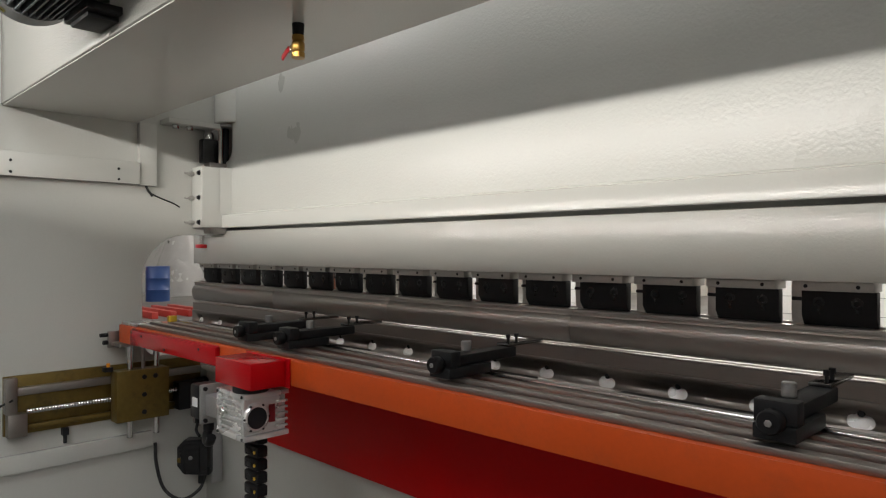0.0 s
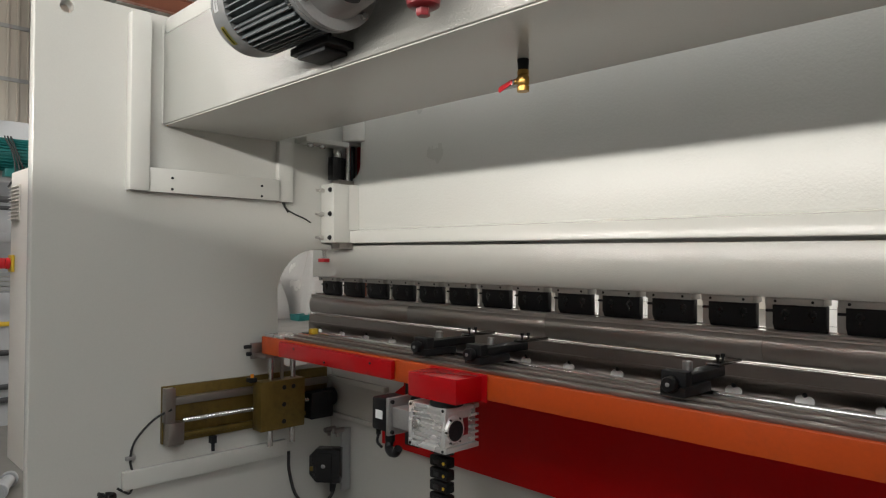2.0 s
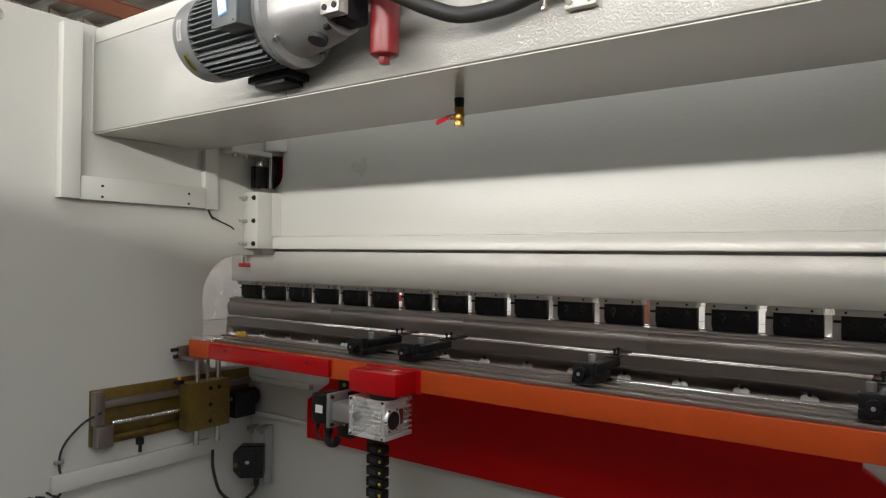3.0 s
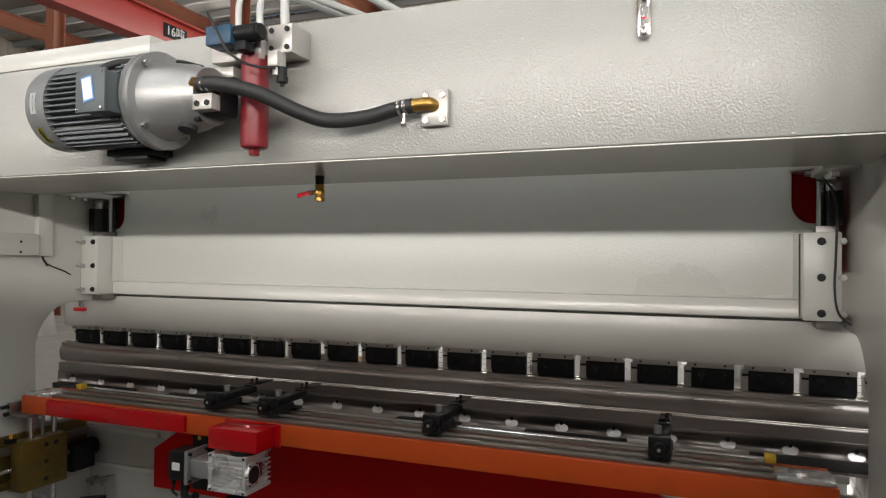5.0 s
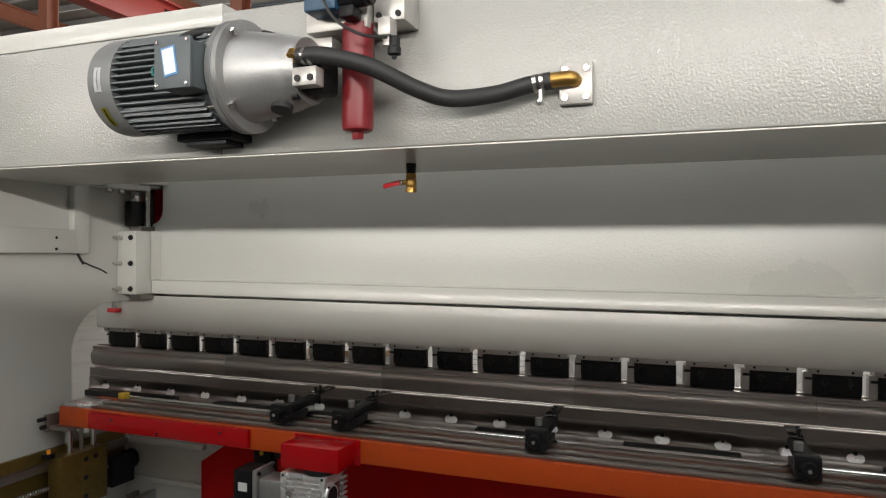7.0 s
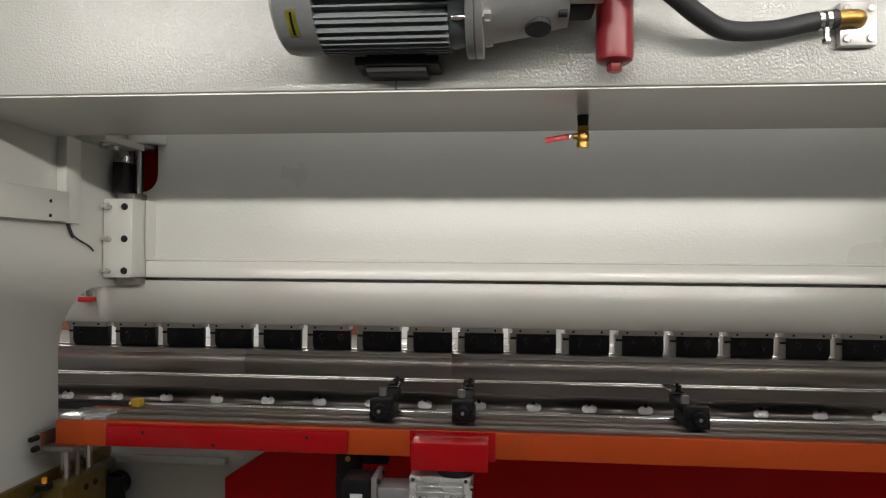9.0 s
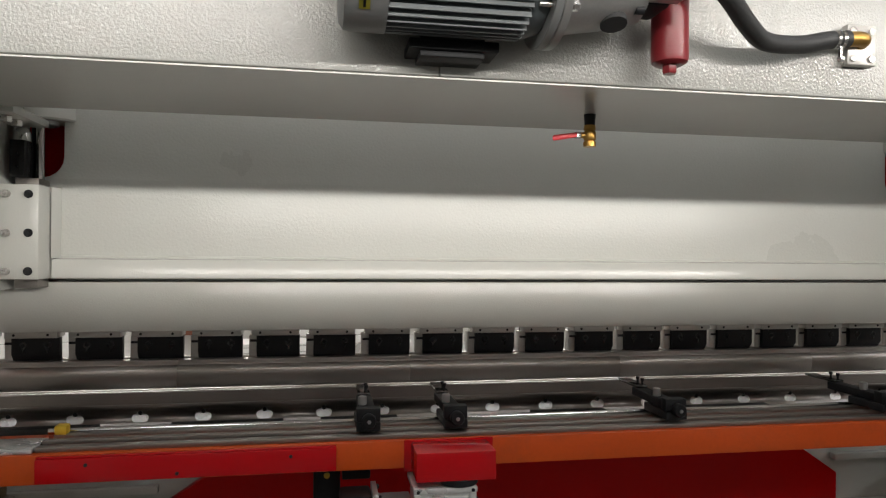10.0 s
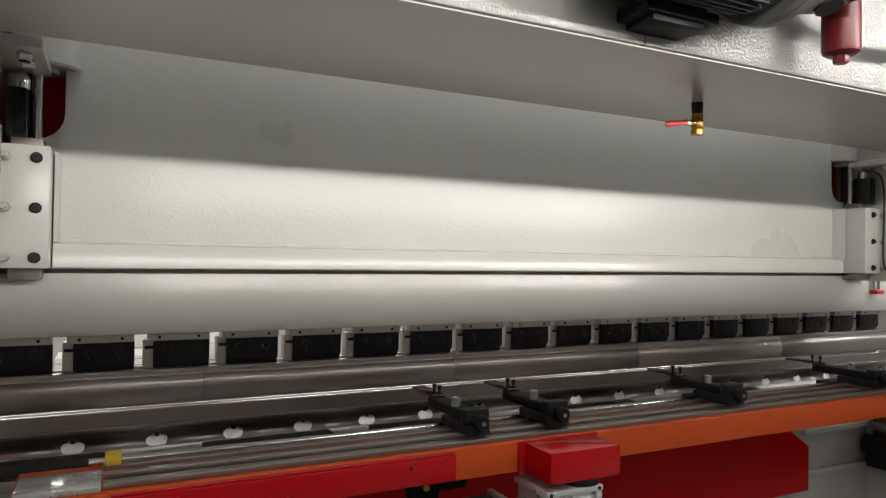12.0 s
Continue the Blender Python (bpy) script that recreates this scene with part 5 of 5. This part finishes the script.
def crumpled(x0, x1, y0, y1, h, seed, nx=34, ny=16):
    """A heap under a sheet, open to the floor."""
    bm = B()
    rows = []
    for i in range(nx + 1):
        row = []
        for j in range(ny + 1):
            u, v = i / nx, j / ny
            e = min(u, 1 - u, v * 0.8, (1 - v) * 0.8)
            z = h * min(1, e * 5.0) ** 0.6
            p = Vector((x0 + (x1 - x0) * u, y0 + (y1 - y0) * v, 0))
            n1 = noise.noise(p * 3.1 + Vector((seed, 0, 0)))
            n2 = abs(noise.noise(p * 8.3 + Vector((0, seed, 0))))
            k = min(1, e * 12)
            row.append(bm.verts.new((p.x + 0.10 * n1 * (1 - k), p.y + 0.12 * n2 * (1 - k), max(0.004, z * (0.80 + 0.35 * n1) + 0.10 * n2 * k))))
        rows.append(row)
    for i in range(nx):
        for j in range(ny):
            bm.faces.new((rows[i][j], rows[i + 1][j], rows[i + 1][j + 1], rows[i][j + 1]))
    return bm


def wrapped_crate(x, y, w, d, h, label):
    c = thing("wrapped_crate", label, "crate", "wrapped crates", at=(x, y, 0))
    bm = B()
    box(bm, -w / 2, w / 2, -d / 2, d / 2, 0.10, h, 0.008)
    part("crate_body", bm, WHITE, c)
    for xx in (-w * 0.4, 0.0, w * 0.4):
        bm = B()
        box(bm, xx - 0.05, xx + 0.05, -d / 2, d / 2, 0.0, 0.099, 0.004)
        part("skid", bm, WOOD, c)
    bm = B()
    n = 40
    for k in range(5):
        z = 0.15 + (h - 0.2) * k / 4
        tube(bm, [(-w / 2 - 0.004, -d / 2 - 0.004, z), (w / 2 + 0.004, -d / 2 - 0.004, z + 0.03), (w / 2 + 0.004, d / 2 + 0.004, z), (-w / 2 - 0.004, d / 2 + 0.004, z - 0.02)], 0.004, 5, 1, False)
    part("film_fold", bm, FILM, c)
    return c


wrapped_crate(-1.35, 5.45, 1.1, 0.5, 0.45, "low white crate wrapped in clear film")
wrapped_crate(-4.1, 6.6, 1.3, 0.6, 0.95, "white crate wrapped in shiny stretch film")
wrapped_crate(-0.9, 6.9, 1.5, 0.7, 1.0, "large white crate wrapped in shiny stretch film")
wrapped_crate(3.0, 5.6, 1.3, 0.5, 0.5, "white cabinet lying wrapped in film")
for k, (x0, x1, y0, y1, h) in enumerate(((-0.6, 1.45, 4.75, 5.7, 0.55), (1.7, 2.8, 5.2, 6.0, 0.5), (-13.2, -10.7, 5.75, 7.0, 2.1), (1.6, 3.4, 7.0, 8.0, 1.5), (-12.3, -11.3, 4.85, 5.6, 1.0), (-22.0, -17.0, 6.2, 9.0, 2.5))):
    solid("film_sheet", crumpled(x0, x1, y0, y1, h, 3.7 * k), FILM, "crumpled translucent plastic film over a low load", "covered goods", "heaps under film", smooth=60)
for x, y, l in ((-2.9, 5.5, 1.15), (-4.6, 5.6, 1.0), (-6.5, 5.6, 1.2), (-0.8, 5.55, 1.1)):
    sbk = thing("steel_strip", "pale steel strip with end blocks on the floor", "steel strip", "steel strips on the floor")
    bm = B()
    box(bm, x - l / 2, x + l / 2, y - 0.03, y + 0.03, 0.0, 0.05, 0.003)
    part("strip", bm, WHITE, sbk)
    for s in (-1, 1):
        bm = B()
        box(bm, x + s * (l / 2 - 0.05) - 0.05, x + s * (l / 2 - 0.05) + 0.05, y - 0.04, y + 0.04, 0.0505, 0.075, 0.003)
        part("end_block", bm, ALU, sbk)
for x, y, l, a in ((5.4, 5.1, 1.7, 8), (7.4, 4.9, 2.2, -4)):
    mpl = thing("machined_plate", "oily machined steel plate leaning on wooden blocks", "steel plate", "stored steel plates", at=(x, y, 0))
    bm = B()
    box(bm, -l / 2, l / 2, -0.03, 0.03, 0.06, 0.55, 0.004)
    part("plate", bm, CONC_BLOCK, mpl)
    for s in (-0.35, 0.35):
        bm = B()
        box(bm, s * l - 0.12, s * l + 0.12, -0.15, 0.15, 0.0, 0.059, 0.004)
        part("block", bm, WOOD, mpl)
    mpl.matrix_basis = Matrix.Translation((x, y, 0)) @ Matrix.Rotation(radians(a), 4, "Z")


def drum(x, y, mat, label, band=None):
    d = thing("steel_drum", label, "drum", "steel drums", at=(x, y, 0))
    bm = B()
    lathe(bm, (0, 0, 0), (0, 0, 0.88), [(0, 0.285), (0.01, 0.295), (0.02, 0.285), (0.32, 0.285), (0.335, 0.296), (0.35, 0.285), (0.65, 0.285), (0.665, 0.296), (0.68, 0.285), (0.98, 0.285), (0.99, 0.295), (1, 0.285)], 32)
    part("drum_body", bm, mat, d)
    bm = B()
    lathe(bm, (0, 0, 0.8805), (0, 0, 0.885), [(0, 0.27), (1, 0.27)], 32)
    part("lid", bm, mat, d)
    if band:
        for k, (z, hh) in enumerate(((0.62, 0.10), (0.50, 0.03), (0.44, 0.02))):
            bm = B()
            n = 12
            lo, hi = [], []
            for q in range(n + 1):
                a = radians(-120 + 60 * q / n)
                lo.append(bm.verts.new((0.289 * math.cos(a), 0.289 * math.sin(a), z)))
                hi.append(bm.verts.new((0.289 * math.cos(a), 0.289 * math.sin(a), z + hh)))
            for q in range(n):
                bm.faces.new((lo[q], lo[q + 1], hi[q + 1], hi[q]))
            bmesh.ops.solidify(bm, geom=bm.faces[:], thickness=0.001)
            part("print_bar", bm, band, d)
    return d


drum(-5.85, 6.4, WHITE, "white steel drum with red printing", RED_PL)
drum(-15.7, 5.35, BLUE, "blue steel drum standing on the open floor")
drum(-15.95, 4.72, CRANE_RED, "red steel drum with a white band", LABEL_WHITE)
pal = thing("red_pallet", "red steel pallet frame on the floor", "pallet")
bm = B()
for k in range(4):
    box(bm, -13.0, -11.2, 3.4 + 0.35 * k, 3.52 + 0.35 * k, 0.0, 0.12, 0.004)
part("pallet_beams", bm, CRANE_RED, pal)
tray = thing("plastic_tray", "small teal plastic tray on the floor", "tray", at=(-10.9, 5.62, 0))
bm = B()
prism(bm, [(-0.16, 0.0), (0.16, 0.0), (0.20, 0.12), (0.17, 0.12), (0.14, 0.03), (-0.14, 0.03), (-0.17, 0.12), (-0.20, 0.12)], "y", -0.17, 0.17, 0.004)
part("tray_body", bm, TEAL, tray)
bm = B()
for y in (-0.185, 0.171):
    prism(bm, [(-0.16, 0.0), (0.16, 0.0), (0.20, 0.12), (-0.20, 0.12)], "y", y, y + 0.014)
part("tray_end", bm, TEAL, tray)
tj = thing("pallet_truck", "dark pallet truck standing among the goods", "pallet truck")
bm = B()
box(bm, -5.4, -4.9, 3.2, 3.5, 0.12, 0.5, 0.02)
part("truck_body", bm, BLACK_STEEL, tj)
for x in (-5.35, -4.95):
    bm = B()
    cyl(bm, (x, 3.15, 0.10), (x, 3.22, 0.10), 0.10, 20, 0.01)
    part("wheel", bm, RUBBER, tj)
bm = B()
tube(bm, [(-5.15, 3.3, 0.5), (-5.15, 3.2, 0.9), (-5.15, 3.15, 1.15)], 0.02, 8)
part("tiller", bm, BLACK_STEEL, tj)
